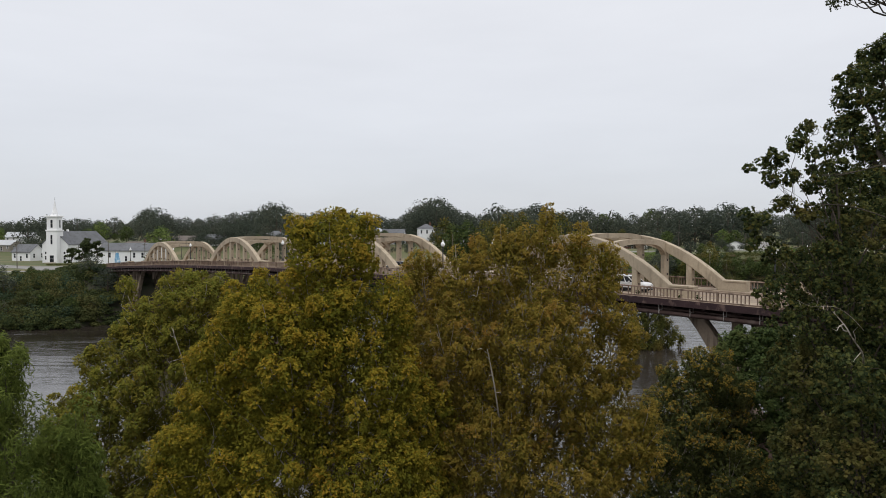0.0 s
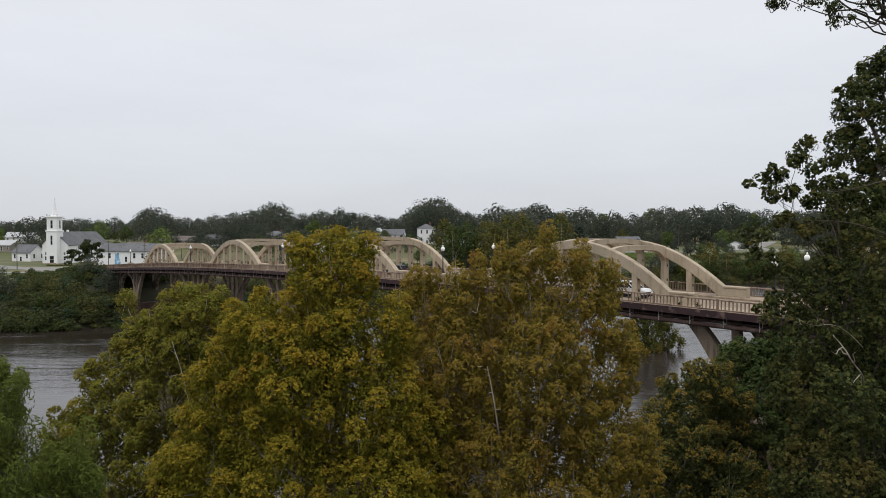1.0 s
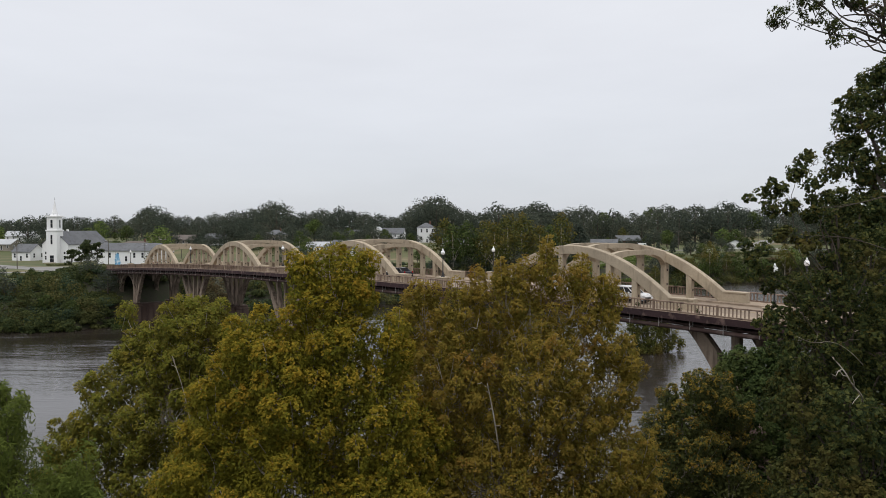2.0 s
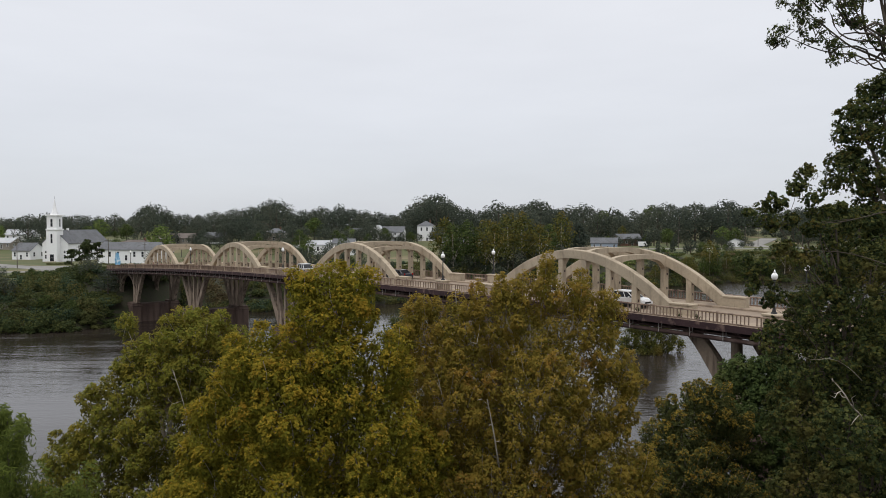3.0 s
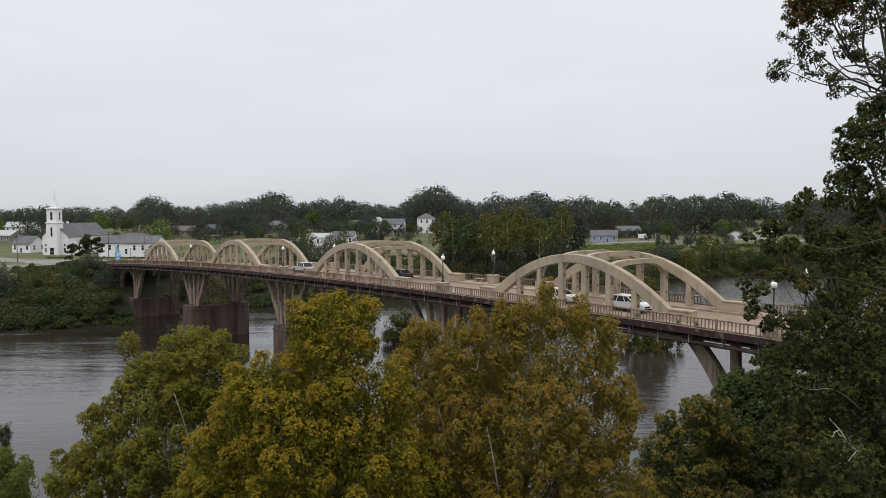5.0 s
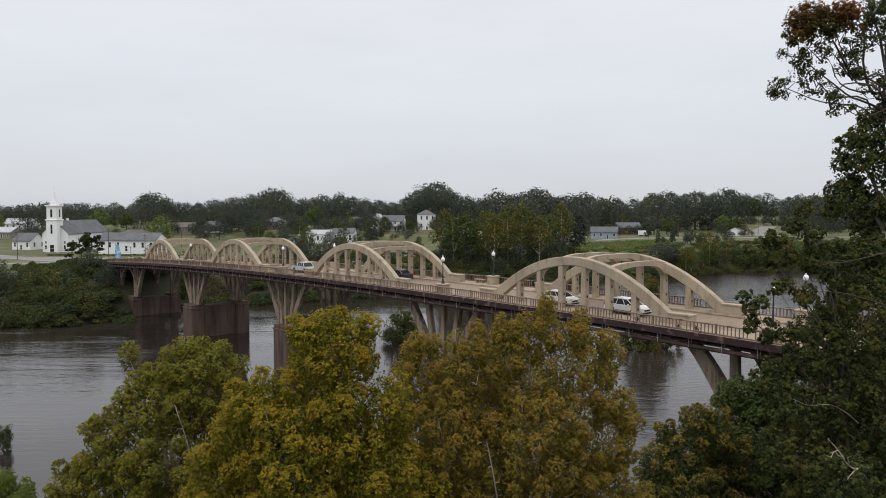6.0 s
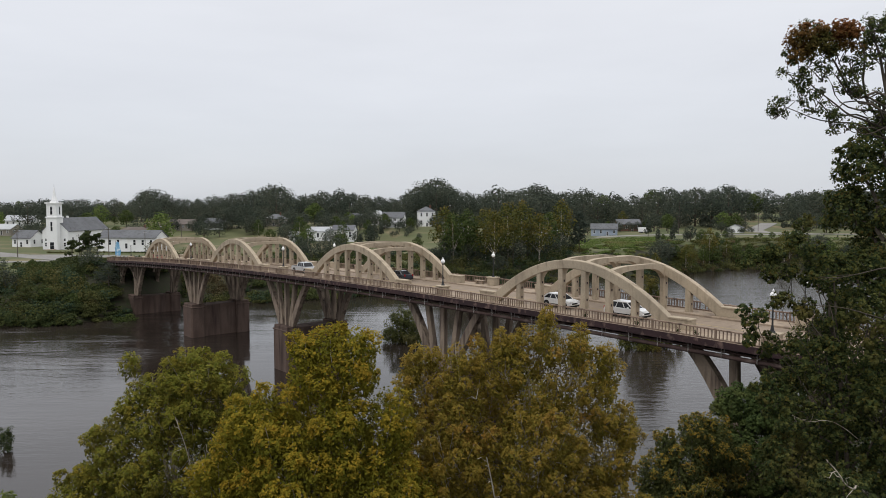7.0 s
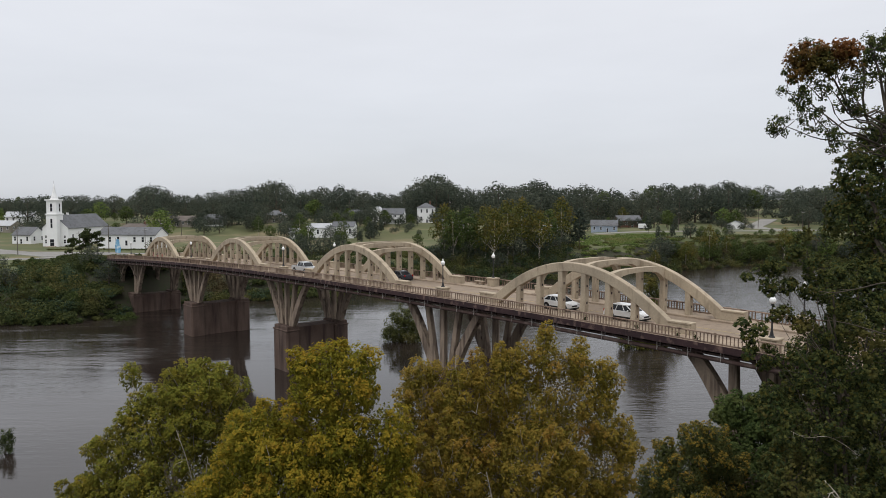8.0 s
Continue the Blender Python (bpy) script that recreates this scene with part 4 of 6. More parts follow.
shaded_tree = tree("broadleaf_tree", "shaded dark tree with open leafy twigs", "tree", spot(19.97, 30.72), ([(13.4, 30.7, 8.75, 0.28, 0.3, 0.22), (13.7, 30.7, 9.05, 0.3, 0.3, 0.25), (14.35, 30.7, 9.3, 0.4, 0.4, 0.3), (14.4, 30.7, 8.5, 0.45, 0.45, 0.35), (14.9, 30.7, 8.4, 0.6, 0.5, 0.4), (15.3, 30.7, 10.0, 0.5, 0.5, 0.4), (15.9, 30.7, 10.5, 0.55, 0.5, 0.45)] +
        [(14.4, 24.7, 0.7, 1.2, 1.1, 1.3), (15.8, 25.6, -1.6, 1.8, 1.5, 1.8), (14.6, 24.6, -2.6, 1.4, 1.3, 1.5), (14.5, 30.2, 7.2, 0.5, 0.5, 0.45), (13.7, 30.2, 6.6, 0.45, 0.45, 0.4), (13.35, 30.2, 6.0, 0.38, 0.38, 0.55), (13.05, 30.2, 6.85, 0.28, 0.3, 0.22)] +
        [(15.6, 30.2, 6.95, 0.6, 0.6, 0.42), (13.95, 30.72, 8.68, 0.36, 0.38, 0.28), (14.72, 30.72, 9.19, 0.45, 0.51, 0.32), (15.87, 30.72, 9.58, 0.64, 0.64, 0.51), (17.02, 30.98, 8.3, 1.15, 1.15, 0.9), (15.1, 30.72, 7.3, 0.5, 0.6, 0.3), (17.2, 30.72, 6.2, 0.7, 0.8, 0.6), (14.5, 30.72, 5.2, 0.6, 0.5, 0.6), (16.5, 30.72, 4.4, 1.4, 1.35, 1.2), (18.69, 30.72, 5.48, 2.05, 1.79, 2.05), (14.46, 30.46, 3.3, 0.9, 0.9, 0.9), (16.26, 30.46, 2.15, 1.79, 1.54, 1.66)] +
        [(19.2, 30.21, 1.9, 2.3, 1.92, 2.3), (15.23, 30.08, -0.02, 1.41, 1.41, 1.41), (17.66, 29.95, -1.18, 2.05, 1.79, 1.92), (15.87, 29.44, -3.48, 1.92, 1.79, 1.92), (19.2, 29.44, -4.25, 2.56, 2.05, 2.82), (16.13, 28.93, -6.81, 2.56, 2.3, 2.56)]),
    470, 180, 0.38, 0.145, BARK_DARK, DARK_LEAF, 71, trunk=0.17, twigs=0.6, rise=0.3, aspect=0.8, shoots=(0.46, (0.6, 1.0), (0.22, 0.36), 24, 0.16, -0.8), turned=(0.22, OLIVE_TIPS, "olive yellow leaves at the tips"))
bare_limb(shaded_tree, [(19.4, 29.0, 8.6), (18.1, 28.6, 8.8), (17.2, 28.6, 8.55), (16.2, 28.8, 8.3), (15.6, 29.0, 8.35)], 0.034, BARK_DARK, 11)
bare_limb(shaded_tree, [(18.6, 29.2, 6.5), (17.4, 28.8, 6.85), (16.5, 28.9, 7.1), (15.4, 29.2, 7.15)], 0.03, BARK_DARK, 12)
bare_limb(shaded_tree, [(16.2, 27.0, 2.2), (15.2, 26.2, 2.9), (14.4, 25.9, 3.3), (13.6, 25.8, 3.2), (13.0, 25.8, 3.5)], 0.012, BARK_PALE, 13)
bare_limb(olive_sycamore, [(2.5, 29.0, -3.2), (2.2, 27.6, -1.2), (1.95, 27.1, 0.3), (1.7, 26.9, 1.5)], 0.05, BARK_PALE, 5)
bare_limb(olive_sycamore, [(0.3, 29.0, -1.0), (0.1, 28.0, 0.8), (-0.2, 27.5, 2.2)], 0.028, BARK_PALE, 6)
bare_limb(green_sycamore, [(-11.2, 33.4, -5.0), (-11.4, 31.9, -2.2), (-11.6, 31.3, 0.2), (-12.0, 31.0, 1.8)], 0.032, BARK_PALE, 7)
bare_limb(green_sycamore, [(-11.4, 32.2, -3.0), (-10.9, 31.3, -1.0), (-10.6, 31.0, 0.6)], 0.024, BARK_PALE, 8)
bare_limb(shaded_tree, [(18.0, 29.0, -1.0), (15.0, 25.0, 1.2), (13.2, 22.0, 2.2), (12.3, 21.0, 2.75), (12.0, 20.9, 3.2), (11.55, 20.8, 3.65)], 0.04, BARK_PALE, 9)
tree("broadleaf_tree", "open tree with hanging twigs and red-brown top leaves", "tree", spot(17.6, 25.4), ([(12.6, 24.5, 17.1, 0.6, 0.6, 0.5), (14.7, 24.7, 17.5, 0.7, 0.6, 0.4), (12.1, 24.3, 15.9, 0.5, 0.5, 0.7), (11.5, 24.2, 14.7, 0.4, 0.4, 0.35), (12.7, 24.3, 14.9, 0.5, 0.5, 0.6), (13.3, 24.4, 14.2, 0.35, 0.4, 0.5), (14.2, 24.6, 15.4, 0.45, 0.5, 0.35), (15.3, 24.8, 16.6, 0.7, 0.6, 0.5), (16.4, 25, 17.6, 0.9, 0.8, 0.6), (15.2, 24.8, 14.7, 0.5, 0.5, 0.5), (13.5, 24.5, 16.5, 0.5, 0.5, 0.4), (14.1, 24.6, 16.1, 0.5, 0.5, 0.4), (14.9, 24.7, 17.1, 0.6, 0.5, 0.4), (12.9, 24.4, 15.9, 0.45, 0.5, 0.4)] +
        [(12.1, 24.3, 16.6, 0.5, 0.5, 0.4), (13.9, 24.6, 17.2, 0.6, 0.5, 0.3), (13.8, 24.5, 14.1, 0.4, 0.4, 0.4), (15.3, 24.8, 17.7, 0.6, 0.5, 0.3), (12.3, 24.3, 15.3, 0.4, 0.4, 0.4)]),
    190, 40, 0.22, 0.105, BARK_DARK, DARK_LEAF, 83, trunk=0.2, twigs=0.8, shell=0.35, rise=0.9, lean=0.0, fork=(16.3, 25.1, 13.8), limb=0.85,
    extra=([(12.5, 24.2, 17.1, 0.7, 0.5, 0.3), (13.4, 24.3, 17.2, 0.8, 0.5, 0.3), (12.1, 24.1, 16.8, 0.5, 0.4, 0.4), (13.7, 24.3, 16.9, 0.6, 0.4, 0.4), (12.8, 24.2, 16.6, 0.6, 0.4, 0.3), (12.0, 24.1, 16.4, 0.4, 0.4, 0.3)], 90, RED_LEAF, "red-brown turned leaves"))
for i, (x, y, h) in enumerate(((-12.0, 19.2, 16.8), (-10.3, 19.6, 14.4), (-13.8, 21, 14.6))):
    bx, by, bz = spot(x, y)
    tree("pine_tree", "young green pine with soft needles", "tree", (bx, by, bz), [(x, y, bz + h * f, 0.3 + 4.6 * (1 - f), 0.3 + 4.6 * (1 - f), 1.1) for f in (0.5, 0.62, 0.72, 0.81, 0.89, 0.95)],
         160, 280, 0.40, 0.17, BARK_DARK, PINE_LEAF, 90 + i, trunk=0.2, twigs=0.4, rise=1.5, aspect=0.13, point=1.2)
# unseen trees added beside the open shore, to shade the trees at lower right
for i, (x, y, h) in enumerate(((27, 19, 20), (34, 27, 24), (24, 8, 18), (20, 16, 22), (22, 25, 19))):
    bx, by, bz = spot(x, y)
    tree("broadleaf_tree", "unseen tall dark tree added to shade the near bank", "tree", (bx, by, bz), [(x, y, bz + h * f, 5.0 * w, 5.0 * w, h * 0.16) for f, w in ((0.3, 0.9), (0.48, 1.1), (0.66, 1.0), (0.82, 0.75), (0.93, 0.4))],
         190, 36, 0.8, 0.46, BARK_DARK, DARK_LEAF, 120 + i, trunk=0.3, twigs=0.1)
tree("sapling", "small green sapling standing in the shallow water", "tree", (-50.6, 80, -18.4), [(-50.6, 80, -16.2, 0.8, 0.7, 1.3), (-51.3, 80, -15.4, 0.6, 0.6, 1.0), (-50.2, 80, -14.9, 0.4, 0.4, 0.7)], 40, 40, 0.35, 0.2, BARK_DARK, SHRUB, 97, trunk=0.1)
tree("willow_bush", "round green bush on a bar in midstream", "bush", (-8.6, 146, -17.6), [(-9.8, 146, -14.2, 2.8, 2.6, 3.0), (-7.2, 146, -13.4, 2.6, 2.6, 3.2), (-8.6, 145, -12.0, 2.4, 2.4, 2.6), (-6, 146, -15.4, 2, 2, 2), (-11, 146, -15.8, 2, 2, 1.6), (-8.6, 144.6, -16.2, 3.6, 3.0, 1.4), (-5.6, 145.4, -16.6, 2.2, 2.2, 1.2)], 220, 46, 0.75, 0.33, BARK_DARK, OLIVE_SHRUB, 99, trunk=0.25)

tree("willow_tree", "broad olive green willow on a bar below the bridge", "tree", (41, 140, -18.6), [(41, 140, -7, 2.8, 3.0, 3.4), (38.4, 139.4, -10, 2.4, 2.6, 3.6), (43.6, 140, -10.5, 2.4, 2.6, 3.6), (41.2, 139, -12.6, 3.3, 3.0, 3.2), (37.4, 139, -14.2, 2.1, 2.2, 2.4), (45, 140, -14.4, 2.0, 2.2, 2.4), (41.4, 140, -4.6, 1.6, 1.8, 1.8), (36, 139, -15.6, 1.6, 1.8, 1.4), (41, 138.4, -15.9, 3.6, 2.8, 1.6), (46.6, 141, -15.8, 1.6, 1.8, 1.3), (38.6, 138.4, -16.8, 2.8, 2.2, 1.1), (43.6, 138.8, -16.8, 2.8, 2.2, 1.1)],
     380, 56, 0.7, 0.34, BARK_DARK, FAR_OLIVE, 103, trunk=0.35, twigs=0.1)



# ---- far trees ----
def far_tree(name, label, height, width, leaf_mat, seed, tall=0.86, trunk_mat=None, leaf=0.92, n=960):
    """A round-headed tree: a heap of rounded boughs, each clad in leaf sprays that face outward."""
    g = np.random.default_rng(seed)
    base, crown = height * (1 - tall), height * tall
    lobes = [(0, 0, base + crown * 0.55, width * 0.30, width * 0.30, crown * 0.36)]
    for i in range(17):
        a, f = i * 2.4 + seed, (i + 0.5) / 17
        out = width * 0.36 * math.sqrt(max(0.05, 1 - (2 * abs(f - 0.38)) ** 2.2)) * g.uniform(0.75, 1.1)
        r = width * g.uniform(0.12, 0.20) * (1.15 - 0.45 * f)
        lobes.append((math.cos(a) * out, math.sin(a) * out, base + crown * (0.16 + 0.74 * f), r, r, r * g.uniform(0.7, 1.0)))
    lob = np.array(lobes)
    area = lob[:, 3] * lob[:, 5]
    q = lob[g.choice(len(lob), n, p=area / area.sum())]
    d = g.normal(0, 1, (n, 3))
    d /= np.linalg.norm(d, axis=1, keepdims=True)
    at = q[:, :3] + d * q[:, 3:6] * (0.78 + 0.30 * g.random((n, 1)))
    top = new(name)
    stem = [tube([(0, 0, 0), (width * 0.01, 0, base + crown * 0.2), (0, width * 0.01, base + crown * 0.7)], [width * 0.028, width * 0.02, width * 0.006], 6)]
    for x, y, z, *_ in lobes[2:9:2]:
        stem.append(tube([(0, 0, base + crown * 0.08), (x * 0.5, y * 0.5, z * 0.8), (x, y, z)], [width * 0.012, width * 0.008, 0.03], 5))
    link_part("trunk", mesh_from("trunk", stem), trunk_mat or BARK_DARK, top, smooth=True)
    link_part("crown", leaf_mesh("crown", at, leaf * (0.6 + 0.7 * g.random(n)), d, g, 0.8, 0.3, 0.35), leaf_mat, top)
    return tagged(top, label, "tree")


KINDS = [far_tree("oak_tree", "broad dark green tree beyond the river", 17, 19, FAR_HAZE_LEAF, 201), far_tree("oak_tree", "rounded dark green tree beyond the river", 15, 17, FAR_HAZE_LEAF, 202),
         far_tree("oak_tree", "tall dark green tree beyond the river", 20, 17, FAR_HAZE_LEAF, 203), far_tree("maple_tree", "light green tree among the houses", 14, 12, FAR_LIGHT, 204, leaf=0.9, n=850),
         far_tree("sycamore_tree", "tall turning tree with pale trunk on the far bank", 24, 14, FAR_OLIVE, 205, 0.82, BARK_PALE, 0.85, 1150), far_tree("cedar_tree", "narrow dark evergreen beyond the river", 12, 5, FAR_HAZE_LEAF, 206, 0.9, leaf=0.7, n=600),
         far_tree("pecan_tree", "spreading dull green tree beyond the river", 18, 22, FAR_HAZE_LEAF, 207, 0.8), far_tree("sycamore_tree", "green tree with pale trunk on the far bank", 22, 12, FAR_LIGHT, 208, 0.82, BARK_PALE, 0.85, 1000),
         far_tree("elm_tree", "bright yellow-green tree among the houses", 15, 13, GREEN_GROWTH, 209, leaf=0.9, n=850)]
used = set()
rng = np.random.default_rng(5)


def plant(kind, px, y, scale=1.0, turn=None, sink=0.2):
    """Sets a tree at a bearing (x over y, in thousandths) and a distance."""
    x = px * y / 1000
    m = Matrix.Translation(spot(x, y, -sink)) @ Matrix.Rotation(rng.random() * 6.28 if turn is None else turn, 4, "Z")
    if kind in used:
        ob = copy_thing(KINDS[kind], m)
    else:
        ob = KINDS[kind]
        ob.matrix_basis = m
        used.add(kind)
    ob.scale = (scale, scale, scale * (0.92 + 0.16 * rng.random()))
    return ob


# single trees that stand out: kind, bearing, distance, scale
for row in (((6, -10, 520, 1.6), (6, 8, 528, 1.55), (6, -26, 532, 1.5), (0, -30, 540, 1.3), (2, 132, 600, 1.6), (6, 118, 560, 1.3), (6, -236, 480, 1.4), (2, -246, 500, 1.35), (2, -420, 450, 1.12), (0, -410, 430, 1.05), (8, -401, 340, 1.2), (8, -183, 470, 1.1), (8, -487, 430, 0.95), (8, -635, 410, 0.9), (8, 318, 475, 0.9), (8, 398, 490, 1.0), (8, 100, 480, 0.9), (3, -505, 400, 1.0), (4, 73, 256, 1.0), (4, 92, 268, 1.02), (4, 112, 272, 1.03)) +
        ((4, 60, 266, 0.95), (4, 137, 272, 0.92), (7, 150, 292, 0.9), (4, 168, 300, 0.95), (7, 14, 256, 0.92), (4, 2, 262, 0.88), (7, 36, 260, 0.95), (1, 46, 262, 0.72), (0, 84, 272, 0.66), (2, 100, 266, 0.62), (0, 120, 274, 0.66), (1, 148, 284, 0.7), (0, 160, 296, 0.66), (3, 26, 258, 0.66), (1, 64, 272, 0.8), (2, 122, 284, 0.8), (1, 172, 304, 0.62), (0, 10, 266, 0.6), (5, 194, 300, 1.7), (5, 306, 333, 0.62), (5, 326, 336, 0.66)) +
        ((5, 390, 338, 0.5), (1, 352, 340, 0.55), (3, 368, 336, 0.5), (0, -279, 410, 0.95), (6, -262, 420, 0.8), (0, -300, 425, 0.85), (7, -204, 350, 0.8), (8, -199, 345, 0.6), (7, -143, 350, 0.62), (5, -118, 352, 0.6), (7, -106, 390, 0.55), (3, -36, 330, 0.5), (1, -225, 380, 0.7), (5, -88, 400, 0.7), (7, 28, 262, 0.95), (3, -150, 335, 0.5), (5, -104, 350, 1.05), (4, 12, 335, 0.66), (2, 430, 690, 1.2), (0, 445, 700, 1.3), (6, 460, 715, 1.2)) +
        ((1, 415, 700, 1.2), (7, -192, 300, 0.66), (3, -200, 320, 0.6), (3, -152, 420, 0.75), (1, -340, 385, 0.6), (0, -318, 392, 0.45), (7, -262, 375, 0.6), (3, -246, 365, 0.6), (0, -222, 372, 0.62), (2, -214, 400, 0.8), (1, -170, 440, 0.8), (3, -182, 470, 1.1), (1, -310, 420, 0.85), (0, -290, 430, 0.9), (1, -270, 400, 0.8), (1, -340, 420, 0.6), (2, 250, 520, 1.0), (1, 300, 470, 0.9), (3, 320, 440, 0.9), (3, 415, 450, 0.95)) +
        ((2, 505, 500, 1.0), (0, 520, 470, 0.95), (5, 292, 385, 0.9), (5, 330, 390, 0.8), (1, 545, 440, 0.8), (4, 255, 500, 0.6), (3, -450, 430, 0.9), (2, -560, 420, 1.0), (0, -590, 430, 1.1), (2, 610, 430, 1.1), (2, 640, 400, 1.1))):
    plant(*row)
for row in ((3, -46, 426, 0.6), (3, -83, 432, 0.75), (1, -104, 446, 0.9), (8, -128, 440, 0.6), (3, -142, 345, 0.55), (5, -97, 388, 0.9), (5, -101, 386, 0.7), (1, -52, 470, 0.8), (1, -4, 257, 0.5), (0, 14, 255, 0.46), (2, 31, 257, 0.44), (1, -14, 262, 0.4), (2, 5, 259, 0.56), (1, 78, 254, 0.5)):
    plant(*row)
# a row of trees along the far bank between the bridge and the lawn
for row in ((1, -206, 258, 0.66), (0, -188, 254, 0.56), (2, -170, 258, 0.5), (1, -152, 262, 0.62), (3, -134, 262, 0.5), (1, -118, 266, 0.45), (0, -222, 262, 0.5), (3, -96, 262, 0.36), (1, -72, 262, 0.3)):
    plant(*row)
# the wood behind the town: its skyline, as bearings and rises over the eye in thousandths
SKY_B = [-700, -582, -534, -445, -425, -397, -365, -309, -277, -236, -212, -180, -148, -108, -67, -35, -11, 21, 45, 69, 93, 117, 132, 150, 182, 206, 246, 262, 318, 351, 399, 431, 451, 495, 535, 700]
SKY_R = [3, 5, 8, 5, 19, 17, 8, 13, 17, 26, 9, 16, 19, 13, 10, 25, 32, 21, 11, 19, 18, 25, 30, 17, 17, 19, 11, 9, 24, 21, 26, 16, 10, 18, 21, 22]
TALL = {0: 17, 1: 15, 2: 20, 3: 14, 6: 18}
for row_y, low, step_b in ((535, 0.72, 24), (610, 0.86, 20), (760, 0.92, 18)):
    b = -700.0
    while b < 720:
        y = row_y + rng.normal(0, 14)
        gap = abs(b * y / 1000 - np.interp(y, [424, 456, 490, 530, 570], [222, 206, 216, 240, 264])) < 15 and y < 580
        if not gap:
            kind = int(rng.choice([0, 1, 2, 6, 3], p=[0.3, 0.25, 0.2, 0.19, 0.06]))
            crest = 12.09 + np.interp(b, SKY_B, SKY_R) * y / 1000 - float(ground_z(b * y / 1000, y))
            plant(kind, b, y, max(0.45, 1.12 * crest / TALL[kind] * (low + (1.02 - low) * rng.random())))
        b += step_b * (0.7 + 0.6 * rng.random())


# shrubs along the far bank, a belt of low wood behind the town, and undergrowth under the near trees
def thicket(name, label, material, places, leaf, per, seed, lobes=7):
    """Mounds of leaves; each place is x, y, height, half width, and each mound a heap of smaller lobes."""
    g = np.random.default_rng(seed)
    at, out = [], []
    for x, y, h, w in places:
        z = max(float(ground_z(x, y)), WATER_Z) - 0.2
        a = g.random(lobes) * 6.28
        f = g.random(lobes)
        mid = np.stack([np.cos(a) * w * 0.62 * f ** 0.5, np.sin(a) * w * 0.62 * f ** 0.5, h * (0.20 + 0.55 * (1 - 0.6 * f) * g.random(lobes) ** 0.5)], 1)
        size = np.stack([w * g.uniform(0.28, 0.5, lobes)] * 2 + [h * g.uniform(0.20, 0.34, lobes)], 1)
        pick = g.integers(0, lobes, per)
        d = g.normal(0, 1, (per, 3))
        d /= np.linalg.norm(d, axis=1, keepdims=True)
        p = mid[pick] + d * size[pick] * (0.7 + 0.38 * g.random((per, 1)))
        p[:, 2] = np.abs(p[:, 2])
        at.append(p + (x, y, z))
        out.append(d)
    at, out = np.concatenate(at), np.concatenate(out)
    ob = link_part(name, leaf_mesh(name, at, leaf * (0.6 + 0.8 * g.random(len(at))), out, g, rough=0.35), material)
    return tagged(ob, label, "shrubs", kind="stuff")


heaps = {"dark": [], "olive": [], "blue": [], "brown": [], "fresh": []}


def shore(b):
    y0 = 160.0
    for _ in range(30):
        y0 = 0.5 * y0 + 0.5 * float(np.interp(b * y0 / 1000, *FAR_BANK))
    return y0


for b in np.arange(-720, 640, 7.0):
    y0 = shore(b)
    for back in (1.5, 5.5, 10, 15, 21, 28, 36, 45):
        y = y0 + back + rng.normal(0, 1.6)
        x = b * y / 1000 + rng.normal(0, 1.5)
        u = (x - 22.36) * math.cos(radians(40.317)) + (y - 62.56) * math.sin(radians(40.317))
        v = -(x - 22.36) * math.sin(radians(40.317)) + (y - 62.56) * math.cos(radians(40.317))
        lawn = (back > 40 and b < -430) or (back > 30 and b < -530) or (back > 40 and b > 330)
        if lawn or (-4 < u < 15 and 140 < v < 174) or rng.random() < (0.12 if b < 290 else 0.03):
            continue
        big = rng.random() ** 1.6
        h, w = 1.6 + 4.0 * big, 1.9 + 2.6 * big
        pick = rng.random()
        if -10 < u <= -4 and 140 < v < 175:
            h, w, sort = 1.0 + 0.9 * rng.random(), 2.2, "dark" if pick < 0.7 else "olive"
        elif -4 < u < 14 and y < 235:
            h, w, sort = 0.8 + 1.0 * rng.random(), 1.8, "dark"
        elif 196 < b < 300 and back > 9:
            h, w, sort = 0.8 + 1.3 * rng.random(), 2.6, "fresh" if pick < 0.8 else "olive"
        elif b > 290:
            h, w = h * 1.35, w * 1.25
            if back > 18:
                h, w = min(h, 1.4 + 1.0 * rng.random()), w * 1.3
            sort = "olive" if pick < 0.42 else "brown" if pick < 0.60 else "fresh" if pick < 0.68 else "blue" if pick < 0.78 else "dark"
        elif -20 < b < 190:
            h, w = h * 1.3, w * 1.15
            sort = "dark" if pick < 0.6 else "blue" if pick < 0.78 else "olive"
        elif b < -300:
            h, w = h * 1.35, w * 1.1
            sort = "olive" if pick < 0.22 else "blue" if pick < 0.42 else "dark"
            if rng.random() < 0.10 and back > 3:
                h, w = h + 2.2, w * 0.8
            if -345 < b < -292 and back > 4:
                sort = "brown"
        else:
            sort = "olive" if pick < 0.30 else "blue" if pick < 0.48 else "dark"
        if back < 3:
            h *= 0.7
            if b < -430:
                sort = "dark"
        heaps[sort].append((x, y, h, w))
for b in np.arange(-240, -8, 6.0):
    for back in (56, 68, 82):
        y = shore(b) + back + rng.normal(0, 4)
        if rng.random() < 0.75:
            heaps[str(rng.choice(["dark", "olive", "fresh", "blue"]))].append((b * y / 1000, y, 0.9 + 1.6 * rng.random() ** 2, 1.6 + 1.6 * rng.random()))
for v in np.arange(174, 226, 2.2):
    for u in (-17, -13, -9, -5.5, -2.5) + ((0.5, 3.5, 7, 10.5) if v < 186 else ()):
        px, py = on_bridge(u + rng.normal(0, 0.7), v + rng.normal(0, 0.8))
        heaps["dark"].append((px, py, 1.0 + 1.2 * rng.random(), 2.0 + rng.random()))
